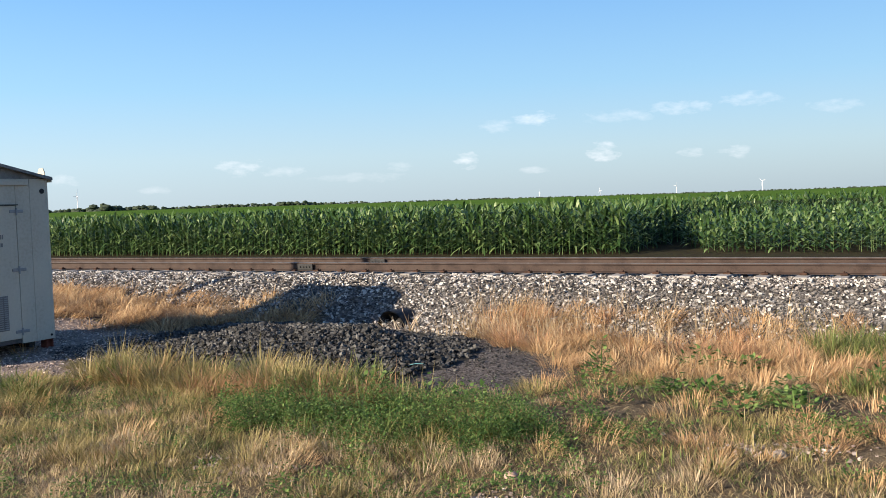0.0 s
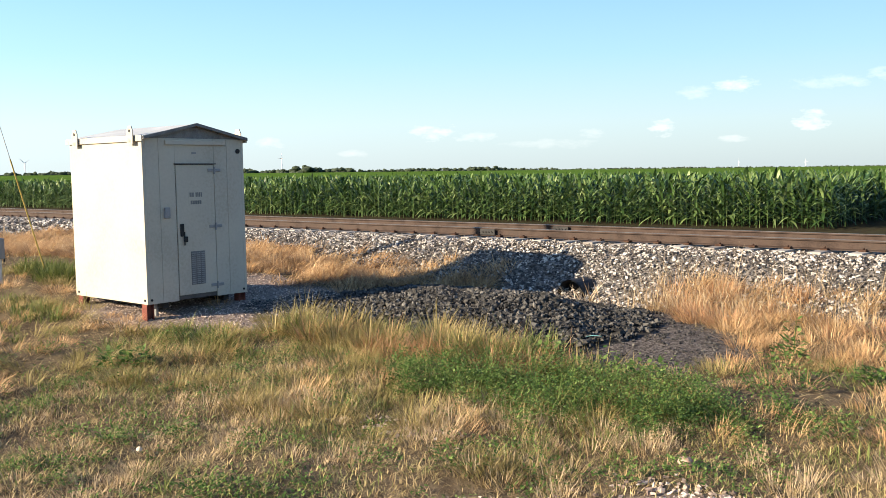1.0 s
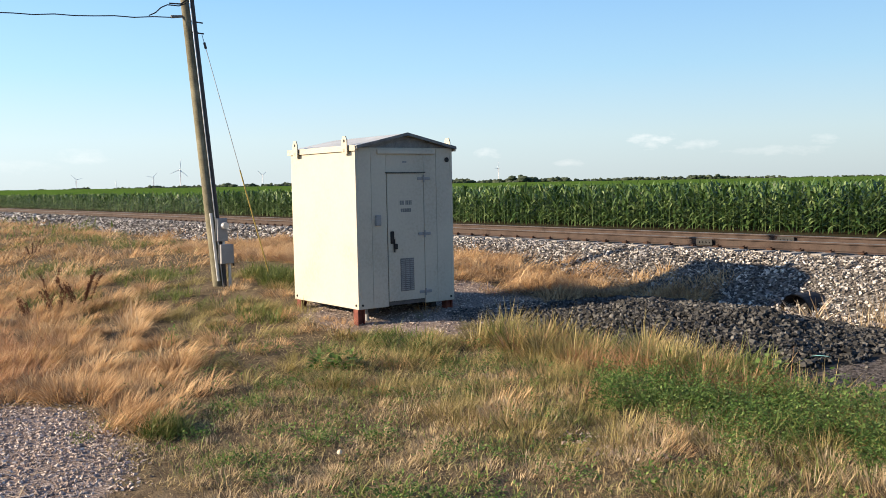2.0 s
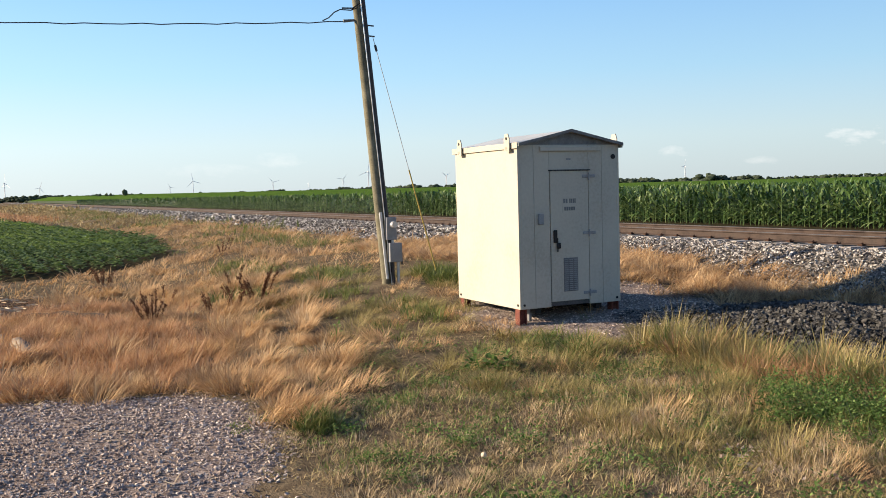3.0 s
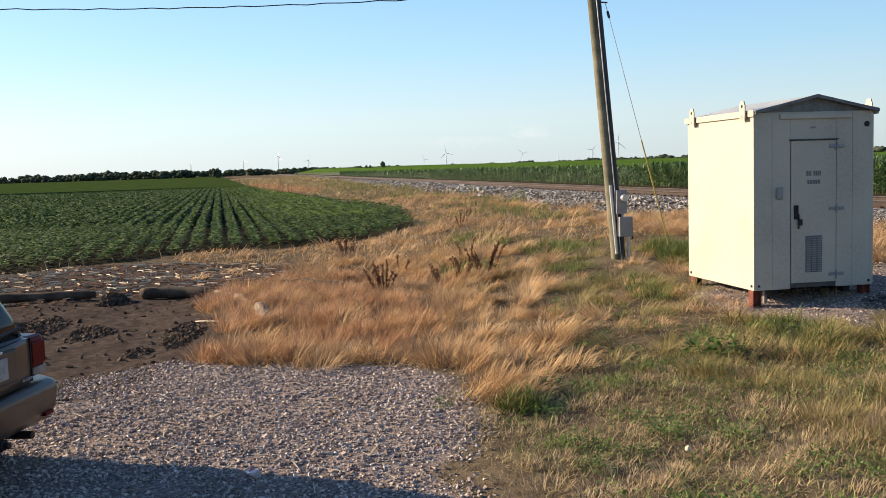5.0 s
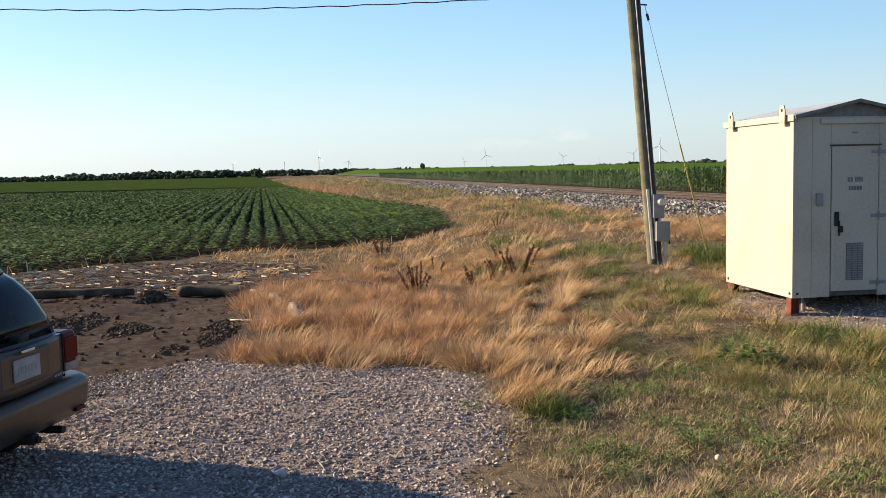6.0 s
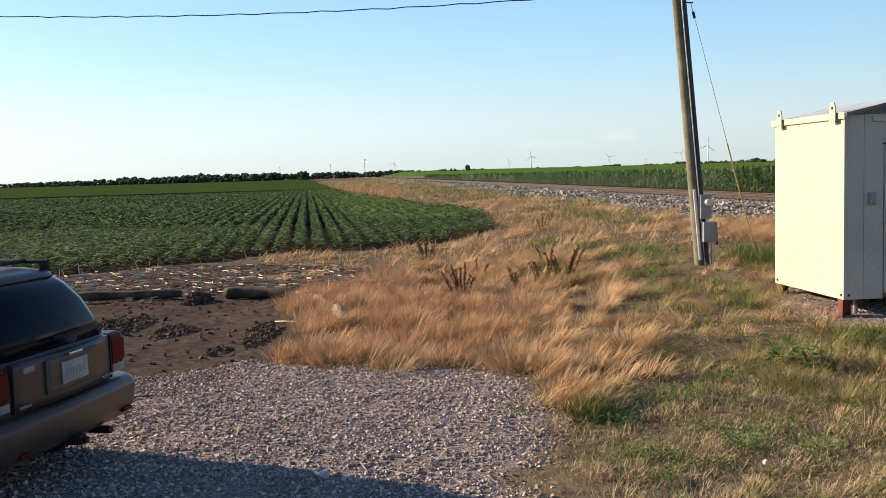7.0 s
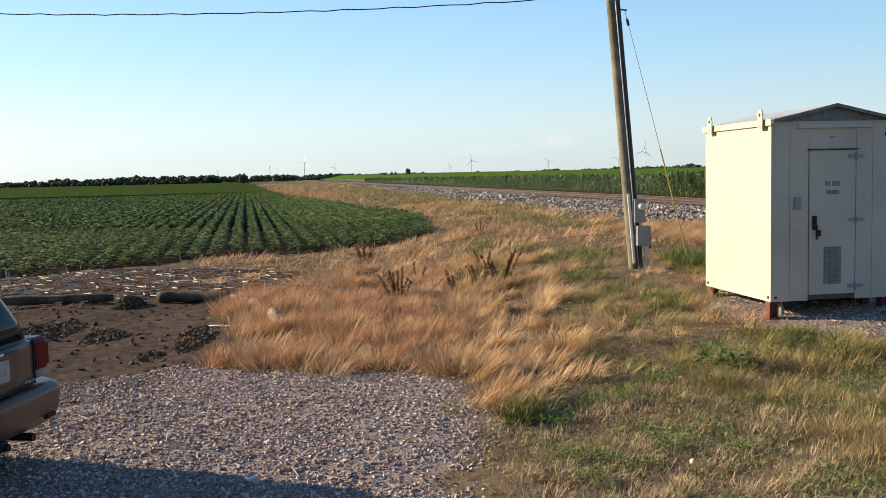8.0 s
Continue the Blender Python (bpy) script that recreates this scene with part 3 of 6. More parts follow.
# ---------------------------------------------------------------- equipment shed
def build_shed():
    x0, x1, y0, y1, z0, z1, zr = -13.55, -11.57, 6.62, 8.40, .385, 2.77, 2.985
    shed = thing("equipment_shed", "cream-painted steel railway equipment shed raised on steel legs", "shed", (x1, y0, .17))

    def add(name, bm, mat, label="", parent=shed):
        bmesh.ops.translate(bm, verts=bm.verts, vec=(-x1, -y0, -.17))
        return part(name, bm, mat, parent, label)
    w = .05
    add("side_wall", boxed(x0, x1, y0, y0 + w, z0, z1, .006), M_PAINT)
    add("side_wall", boxed(x0, x1, y1 - w, y1, z0, z1, .006), M_PAINT)
    add("rear_wall", boxed(x0, x0 + w, y0 + w, y1 - w, z0, z1, .004), M_PAINT)
    # front wall in sheets either side of the doorway, with folded seams
    dy0, dy1, dz0, dz1 = 7.165, 7.83, .46, 2.385
    for a, b in ((y0 + w, 6.885), (6.889, dy0 - .012), (dy1 + .012, 8.078), (8.082, y1 - w)):
        add("front_panel", boxed(x1 - w, x1, a, b, z0, z1, .004), M_PAINT)
    add("front_panel", boxed(x1 - w, x1 - .001, dy0 - .010, dy1 + .010, dz1 + .014, z1, .004), M_PAINT)
    add("door_frame", boxed(x1 - w - .01, x1 - .022, dy0 - .03, dy1 + .03, z0 + .01, dz1 + .03), M_DARKTRIM, "dark door seal")
    door = add("door", boxed(x1 - .02, x1 + .006, dy0, dy1, dz0, dz1, .004), M_PAINT, "cream steel door, closed")
    add("drip_edge", boxed(x1 - .005, x1 + .03, dy0 - .03, dy1 + .03, dz1 + .004, dz1 + .02, .003), M_DARKTRIM)
    add("header_strip", boxed(x1, x1 + .035, 6.99, 8.05, 2.675, 2.745, .008), M_PAINT, "cream header strip over the door")
    # gable
    bm = bmesh.new()
    prism = [(y0, z1), (y1, z1), ((y0 + y1) / 2, zr - .03)]
    a = [bm.verts.new((x1 - .02, y, z)) for y, z in prism]
    b = [bm.verts.new((x0 + .02, y, z)) for y, z in prism]
    bm.faces.new(a), bm.faces.new(b[::-1])
    for i in range(3):
        j = (i + 1) % 3
        bm.faces.new((a[i], b[i], b[j], a[j]))
    bmesh.ops.recalc_face_normals(bm, faces=bm.faces)
    add("gable", bm, M_PLATE, "grey gable under the roof")
    # roof: two sheets with folded edges
    ym = (y0 + y1) / 2
    for s in (-1, 1):
        bm = bmesh.new()
        ye = y0 - .018 if s < 0 else y1 + .03
        sec = [(ym, zr), (ye, z1 + .03), (ye, z1 - .012), (ye - s * .02, z1 - .012), (ye - s * .02, z1 + .005), (ym, zr - .025)]
        a = [bm.verts.new((x1 + .07, y, z)) for y, z in sec]
        b = [bm.verts.new((x0 - .07, y, z)) for y, z in sec]
        bm.faces.new(a), bm.faces.new(b[::-1])
        for i in range(6):
            j = (i + 1) % 6
            bm.faces.new((a[i], b[i], b[j], a[j]))
        bmesh.ops.recalc_face_normals(bm, faces=bm.faces)
        add("roof_sheet", bm, M_ROOF, "pale grey sheet metal roof")
        add("eave_trim", boxed(x0 - .06, x1 + .05, min(ye, ye + s * .012), max(ye, ye + s * .012), z1 - .05, z1 + .036, .003), M_PAINT, "cream folded eave trim")
        bm = bmesh.new()
        for zz in (0,):
            q = [(ym, zr - .03), (ye, z1 - .02), (ye, z1 + .02), (ym, zr + .012)]
            a = [bm.verts.new((x1 + .085, y, z)) for y, z in q]
            b = [bm.verts.new((x1 + .055, y, z)) for y, z in q]
            bm.faces.new(a), bm.faces.new(b[::-1])
            for i in range(4):
                j = (i + 1) % 4
                bm.faces.new((a[i], b[i], b[j], a[j]))
            bmesh.ops.recalc_face_normals(bm, faces=bm.faces)
        add("barge_trim", bm, M_PLATE, "grey roof edge trim")
    # lifting lugs
    for yy, s in ((y0, -1), (y1, 1)):
        for xx in (-13.28, -11.76):
            bm = bmesh.new()
            sec = [(-.07, -.09), (.07, -.09), (.075, .10), (.04, .17), (-.04, .17), (-.075, .10)]
            ya, yb = (yy - .065, yy - .05) if s < 0 else (yy + .05, yy + .065)
            a = [bm.verts.new((xx + u, ya, z1 + v)) for u, v in sec]
            b = [bm.verts.new((xx + u, yb, z1 + v)) for u, v in sec]
            bm.faces.new(a), bm.faces.new(b[::-1])
            for i in range(6):
                j = (i + 1) % 6
                bm.faces.new((a[i], b[i], b[j], a[j]))
            bmesh.ops.recalc_face_normals(bm, faces=bm.faces)
            for zz in (-.07,):
                box(bm, xx - .03, xx + .03, min(ya, yy) if s < 0 else yy, max(yb, yy) if s < 0 else yb, z1 + zz, z1 + zz + .05)
            lug = add("lifting_lug", bm, M_PAINT)
            add("lug_eye", tubed((xx, ya - .002 * s * -1 - (.003 if s < 0 else -.018), z1 + .10), (xx, ya + .001, z1 + .10), .022, n=12), M_HOLE, "hole drawn as a black disc for its shade", lug)
    # door furniture
    hand = add("door_handle", boxed(x1 + .006, x1 + .03, 7.20, 7.265, 1.33, 1.52, .012), M_HOLE, "dark latch handle with a hanging lock")
    add("padlock", boxed(x1 + .012, x1 + .045, 7.25, 7.315, 1.245, 1.33, .012), M_HOLE, "dark padlock", hand)
    add("shackle", tubed((x1 + .03, 7.262, 1.20), (x1 + .03, 7.262, 1.40), .010, n=8), M_HOLE, "", hand)
    for z in (2.30, 1.455, .56):
        h = add("hinge", boxed(x1 + .004, x1 + .02, 7.72, 7.95, z - .02, z + .025, .006), M_METER, "grey strap hinge")
        add("hinge_pin", tubed((x1 + .022, 7.83, z - .055), (x1 + .022, 7.83, z + .055), .013, n=10), M_METER, "", h)
    # vent: three upright louvred slots
    vent = add("vent", boxed(x1 + .004, x1 + .012, 7.375, 7.625, .60, 1.10, .003), M_PLATE, "grey louvred door vent")
    for k in range(3):
        ya = 7.385 + k * .082
        for i in range(16):
            bm = boxed(x1 + .010, x1 + .022, ya, ya + .062, .615 + i * .030, .628 + i * .030)
            add("louvre", bm, M_METER, "", vent)
    # switch box, cable hole, worn writing (bars)
    add("switch_box", boxed(x1, x1 + .05, 6.94, 7.025, 1.61, 1.77, .01), M_METER, "small grey switch box")
    # black disc painted as the dark of a round hole
    add("cable_hole", tubed((x1 - .01, 8.29, 2.59), (x1 + .012, 8.29, 2.59), .038, n=16), M_HOLE, "round hole drawn as a black disc for its shade")
    sign = add("sign_plate", boxed(x1 + .0062, x1 + .009, 7.37, 7.62, 1.775, 1.985), M_PAINT, "painted marking panel with worn lettering")
    for y_, wd, z_ in ((7.385, .035, 1.91), (7.428, .03, 1.91), (7.49, .022, 1.91), (7.52, .022, 1.91), (7.55, .022, 1.91), (7.58, .022, 1.91)):
        add("marking", boxed(x1 + .009, x1 + .0105, y_, y_ + wd, z_, z_ + .065), M_PLATE, "", sign)
    for k in range(5):
        add("marking", boxed(x1 + .009, x1 + .0105, 7.40 + k * .039, 7.433 + k * .039, 1.80, 1.855), M_PLATE, "", sign)
    add("badge", boxed(x1, x1 + .003, 7.45, 7.53, 2.545, 2.57), M_METER, "small grey maker's plate")
    # base beams, legs and bolts
    for a in (y0 + .30, y1 - .40):
        add("base_beam", boxed(x0 + .06, x1 - .08, a, a + .10, z0 - .09, z0 - .002, .006), M_HOLE, "dark steel base beam")
    for xx in (x0 + .04, x1 - .17):
        for yy in (y0 + .01, y1 - .13):
            bm = boxed(xx, xx + .13, yy, yy + .012, .05, z0 - .001, .002)
            box(bm, xx, xx + .13, yy + .108, yy + .12, .05, z0 - .001, .002)
            box(bm, xx + .06, xx + .072, yy + .012, yy + .108, .05, z0 - .001)
            leg = add("leg", bm, M_RUST, "red-oxide steel leg")
            add("foot_plate", boxed(xx - .03, xx + .16, yy - .03, yy + .15, .05, .065), M_RUST, "", leg)
    add("conduit", tubed((x1 - .25, y0 + .3, .05), (x1 - .25, y0 + .3, z0), .03), M_METER, "grey cable conduit")
    for xx, yy, dx, dy in ((x0 + .09, y0, 0, -1), (x1 - .06, y0, 0, -1), (x1, y0 + .07, 1, 0), (x1, y1 - .07, 1, 0)):
        add("bolt", tubed((xx, yy, z0 + .06), (xx + dx * .012, yy + dy * .012, z0 + .06), .018, n=8), M_HOLE)


build_shed()


# ---------------------------------------------------------------- utility pole
def build_pole():
    base, top = Vector((-16.85, 6.72, .2)), Vector((-16.95, 6.22, 6.6))
    pole = thing("utility_pole", "leaning weathered wooden utility pole with meter and conduit", "utility pole", tuple(base))

    def at(z):
        return base + (top - base) * ((z - base.z) / (top.z - base.z))

    def add(name, bm, mat, label="", parent=pole):
        bmesh.ops.translate(bm, verts=bm.verts, vec=-base)
        return part(name, bm, mat, parent, label)
    bm = bmesh.new()
    n = 12
    for i in range(n):
        tube(bm, at(.0 + i * .56), at(.56 + i * .56), .098 - .002 * i, .096 - .002 * i, 18)
    bmesh.ops.remove_doubles(bm, verts=bm.verts, dist=.002)
    smooth(add("shaft", bm, M_WOOD))
    off = Vector((.08, .115, 0))
    add("conduit", tubed(at(.1) + off, at(6.2) + off, .036, n=12), M_PIPE, "dark service conduit")
    off2 = Vector((.125, .05, 0))
    add("ground_wire", tubed(at(.1) + off2, at(6.2) + off2, .010, n=8), M_GALV, "bare earth wire")
    off3 = Vector((.13, -.03, 0))
    add("cover_strip", tube(bmesh.new(), at(.45) + off3, at(1.75) + off3, .03, n=8), M_GALV, "pale metal cover strip")
    p = at(1.45) + Vector((.16, .14, 0))
    meter = add("meter_base", boxed(p.x - .05, p.x + .06, p.y - .11, p.y + .10, p.z - .24, p.z + .20, .012), M_METER, "grey electric meter box")
    bm = tubed((p.x + .05, p.y + .02, p.z + .06), (p.x + .17, p.y + .02, p.z + .06), .07, .06, 20)
    add("meter_glass", bm, M_GALV, "round glass meter", meter)
    p2 = at(.98) + Vector((.17, .17, 0))
    sw = add("switch_cabinet", boxed(p2.x - .06, p2.x + .09, p2.y - .14, p2.y + .12, p2.z - .20, p2.z + .17, .012), M_METER, "grey disconnect switch box")
    add("switch_lever", boxed(p2.x, p2.x + .04, p2.y + .12, p2.y + .145, p2.z - .26, p2.z - .02, .008), M_HOLE, "", sw)
    for k in (-.05, .06):
        add("pipe", tubed((p2.x, p2.y + k, .3), (p2.x, p2.y + k, p2.z - .2), .03), M_PIPE if k < 0 else M_GALV)
    add("pipe", tubed((p.x, p.y + .03, p2.z + .15), (p.x, p.y + .03, p.z - .22), .028), M_GALV)
    # cable clamp and straps
    c = at(5.42)
    add("clamp", tubed(c + Vector((0, -.30, -.01)), c + Vector((0, -.05, .02)), .03, .022), M_PLATE, "steel cable clamp")
    for z in (5.15, 5.35):
        q = at(z)
        add("bracket", tubed(q + Vector((.05, .05, 0)), q + Vector((.09, .27, -.02)), .014), M_PIPE)
    return at


pole_at = build_pole()


def wire(name, pts, r, mat, label, category):
    cu = bpy.data.curves.new(name, "CURVE")
    cu.dimensions, cu.bevel_depth, cu.bevel_resolution = "3D", r, 2
    sp = cu.splines.new("POLY")
    sp.points.add(len(pts) - 1)
    for q, p in zip(sp.points, pts):
        q.co = (*p, 1)
    cu.materials.append(mat)
    dg = bpy.context.evaluated_depsgraph_get()
    ob = new(name, cu)
    dg.update()
    me = bpy.data.meshes.new_from_object(ob.evaluated_get(dg))
    bpy.data.objects.remove(ob)
    return tagged(new(name, me), label, category)


def build_wires():
    a = pole_at(5.42) + Vector((0, -.28, 0))
    way = Vector((-3.1, -11.4, 0)).normalized()
    pts = []
    for i in range(90):
        d = i / 89 * 30
        pts.append(a + way * d + Vector((0, 0, -.030 * d + .0037 * d * d - .02 + .012 * math.sin(i * 2.4))))
    wire("service_cable", pts, .010, M_WIRE, "black twisted overhead service cable", "cable")
    c = pole_at(5.75) + Vector((.05, .1, 0))
    loop = [c, c + Vector((.02, -.12, -.09)), c + Vector((.02, -.24, -.14)), c + Vector((.02, -.46, -.14)), c + Vector((.02, -.58, -.20)), c + Vector((0, -.68, -.30)), c + Vector((-.02, -.80, -.36))]
    wire("drip_loop", loop, .011, M_WIRE, "black drip loop of the service cable", "cable")
    wire("drip_loop", [c + Vector((.02, -.06, .0)), c + Vector((.02, -.2, -.10)), c + Vector((.02, -.42, -.11))], .014, M_WIRE, "thick black splice at the pole", "cable")
    top, foot = pole_at(5.12) + Vector((.06, .24, 0)), Vector((-16.75, 7.8, .3))
    guy = thing("guy_wire", "steel guy wire with a yellow guard", "guy wire", tuple(foot))
    for nm, p, q, r, m in (("strand", top, foot, .007, M_GALV), ("guard", foot.lerp(top, .02), foot.lerp(top, .47), .014, M_YELLOW), ("grip", top.lerp(foot, .03), top.lerp(foot, .055), .025, M_PIPE)):
        bm = tubed(p, q, r, n=8)
        bmesh.ops.translate(bm, verts=bm.verts, vec=-foot)
        part(nm, bm, m, guy, "yellow plastic guard" if nm == "guard" else "")


build_wires()


# ---------------------------------------------------------------- corn
def corn_plants(x, y, h, leaves=12, wide=.11):
    """Corn: a thin stalk, long arching leaves up the stalk."""
    n = len(x)
    z0 = gz(x, y)
    # stalks as three-sided spikes
    a = np.array([0, 2.1, 4.2])
    bot = np.stack([x[:, None] + .014 * np.cos(a), y[:, None] + .014 * np.sin(a), np.repeat(z0[:, None], 3, 1)], 2)
    tip = np.stack([x, y, z0 + h * .93], 1)[:, None]
    sv = np.concatenate([bot, tip], 1).reshape(-1, 3)
    o = np.arange(n)[:, None] * 4
    st = np.concatenate([o + [0, 1, 3], o + [1, 2, 3], o + [2, 0, 3]])
    k = np.tile(np.linspace(.12, .93, leaves), n) + rng.normal(0, .015, n * leaves)
    X, Y, Z, Hh = (np.repeat(v, leaves) for v in (x, y, z0, h))
    turn = np.repeat(rng.uniform(0, 6.28, n), leaves) + np.tile(np.arange(leaves) * math.pi, n) + rng.normal(0, .5, n * leaves)
    L = Hh * (.38 + .11 * np.sin(k * 3.1)) * rng.uniform(.75, 1.15, len(X))
    rise = np.clip(.60 + .38 * k + rng.normal(0, .08, len(X)), .2, .98)
    droop = np.clip(.86 - .52 * k + rng.normal(0, .1, len(X)), -.05, .95)
    L = np.where(k > .85, L * .62, L)
    lv = ribbons(np.stack([X, Y, Z + k * Hh * .9], 1), turn, L, rise, droop, wide * rng.uniform(.7, 1.2, len(X)))
    return [(sv, None, st), lv]


CORN_Y = 32.5


def corn_front(x):
    return CORN_Y + 0 * x


def build_corn():
    chunks = []
    for r in range(6):
        x = np.arange(-78, -10.2, .24 if r < 3 else .34)
        x = x + rng.normal(0, .05, len(x))
        y = np.full(len(x), CORN_Y + r * .76) + rng.normal(0, .06, len(x))
        chunks += corn_plants(x, y, 1.97 + .10 * wavy(x, y, 3) + rng.normal(0, .08, len(x)), 12 if r < 3 else 9)
    for r in range(3):
        x = np.arange(-190, -78, .45) + rng.normal(0, .1, 249)[: len(np.arange(-190, -78, .45))]
        y = np.full(len(x), CORN_Y + r * .9)
        chunks += corn_plants(x, y, 1.93 + rng.normal(0, .09, len(x)), 9, .12)
    x = np.arange(-420, -190, 1.0)
    chunks += corn_plants(x, np.full(len(x), CORN_Y + .2), 1.93 + rng.normal(0, .1, len(x)), 9, .25)
    # tops further in
    n = 3500
    y = CORN_Y + 4 + 60 * rng.uniform(0, 1, n) ** 1.6
    x = rng.uniform(-2.2, 1.0, n) * (y + 2) * .8
    keep = (x < -11.4) | (y > 58)
    x, y = x[keep], y[keep]
    chunks += corn_plants(x, y, 1.93 + rng.normal(0, .09, len(x)), 7, .12)
    # the block's end, and the rows behind the headland
    for i in range(4):
        y = np.arange(CORN_Y + 4.5, 58, .45)
        x = np.full(len(y), -10.7 - .5 * i) + rng.normal(0, .12, len(y))
        chunks += corn_plants(x, y, 1.92 + rng.normal(0, .08, len(x)), 10)
    for i in range(3):
        x = np.arange(-11.4, 30, .4) + rng.normal(0, .08, 104)
        chunks += corn_plants(x, np.full(len(x), 57.5 + .8 * i), 1.95 + rng.normal(0, .1, len(x)), 9, .11)
    # shorter corn along the headland
    ys = np.concatenate([[33.4], 33.6 + np.arange(1, 26) * .9])
    for i, yy in enumerate(ys):
        x = np.arange(max(-9.7, -7.45 - .4 * i), 14, .28 if i < 8 else .42)
        x = x + rng.normal(0, .07, len(x))
        y = np.full(len(x), yy) + rng.normal(0, .1, len(x))
        h = np.where(x < -6.6, 1.22, 1.18) + .012 * i + .12 * wavy(x, y, 2.5) + rng.normal(0, .12, len(x))
        chunks += corn_plants(x, y, h, 9 if i < 8 else 7, .11)
    ob = raw("corn_plants", *joined(chunks), M_CORN)
    tagged(ob, "tall green corn plants in dense rows beyond the track", "corn", kind="stuff")
    # the field's depth behind the outer rows: near-black faces painted as shade
    bm = bmesh.new()
    xs = np.concatenate([np.linspace(-1500, -100, 15), np.linspace(-96, -11.6, 60)])
    prev = None
    for xv in xs:
        rise = .0044 * max(0, -xv - 120)
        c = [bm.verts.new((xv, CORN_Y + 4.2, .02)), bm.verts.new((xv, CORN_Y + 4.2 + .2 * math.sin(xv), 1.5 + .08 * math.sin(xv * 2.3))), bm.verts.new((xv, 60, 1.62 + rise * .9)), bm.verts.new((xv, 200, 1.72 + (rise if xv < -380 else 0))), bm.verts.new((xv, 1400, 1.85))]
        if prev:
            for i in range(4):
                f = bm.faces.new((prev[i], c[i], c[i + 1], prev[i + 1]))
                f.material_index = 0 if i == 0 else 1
        prev = c
    c = [bm.verts.new((500, yv, z)) for yv, z in ((60, 1.62), (200, 1.72), (1400, 1.85))]
    for i in range(2):
        bm.faces.new((prev[2 + i], c[i], c[i + 1], prev[3 + i])).material_index = 1
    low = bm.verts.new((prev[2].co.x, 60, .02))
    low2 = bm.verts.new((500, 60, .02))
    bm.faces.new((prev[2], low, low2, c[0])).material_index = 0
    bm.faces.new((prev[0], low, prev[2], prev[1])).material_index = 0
    bmesh.ops.recalc_face_normals(bm, faces=bm.faces)
    tagged(part("corn_field", bm, [M_CORN_SHADE, M_CORN_TOP]), "wide field of ripe green corn reaching the horizon, its front faces painted near-black as shade", "corn field", kind="stuff")


build_corn()


# ---------------------------------------------------------------- soybeans
ROW_TILT, ROW_GAP = .048, .57


def soy_leaves(x, y, h, count, size):
    """Bushes: leaves on a narrow dome along the row."""
    n = len(x)
    X, Y, Hh = (np.repeat(v, count) for v in (x, y, h))
    az, u = rng.uniform(0, 6.28, n * count), np.sqrt(rng.uniform(0, 1, n * count))
    lx, ly = X + .17 * u * np.cos(az), Y + .135 * u * np.sin(az)
    lz = gz(X, Y) + Hh * (1 - .62 * u ** 2.2) * rng.uniform(.82, 1.06, n * count)
    return blades(np.stack([lx, ly, lz], 1), az + rng.normal(0, .6, n * count), size * rng.uniform(.7, 1.25, n * count), rng.uniform(.0, .7, n * count), rng.uniform(.1, .6, n * count), size * .8)


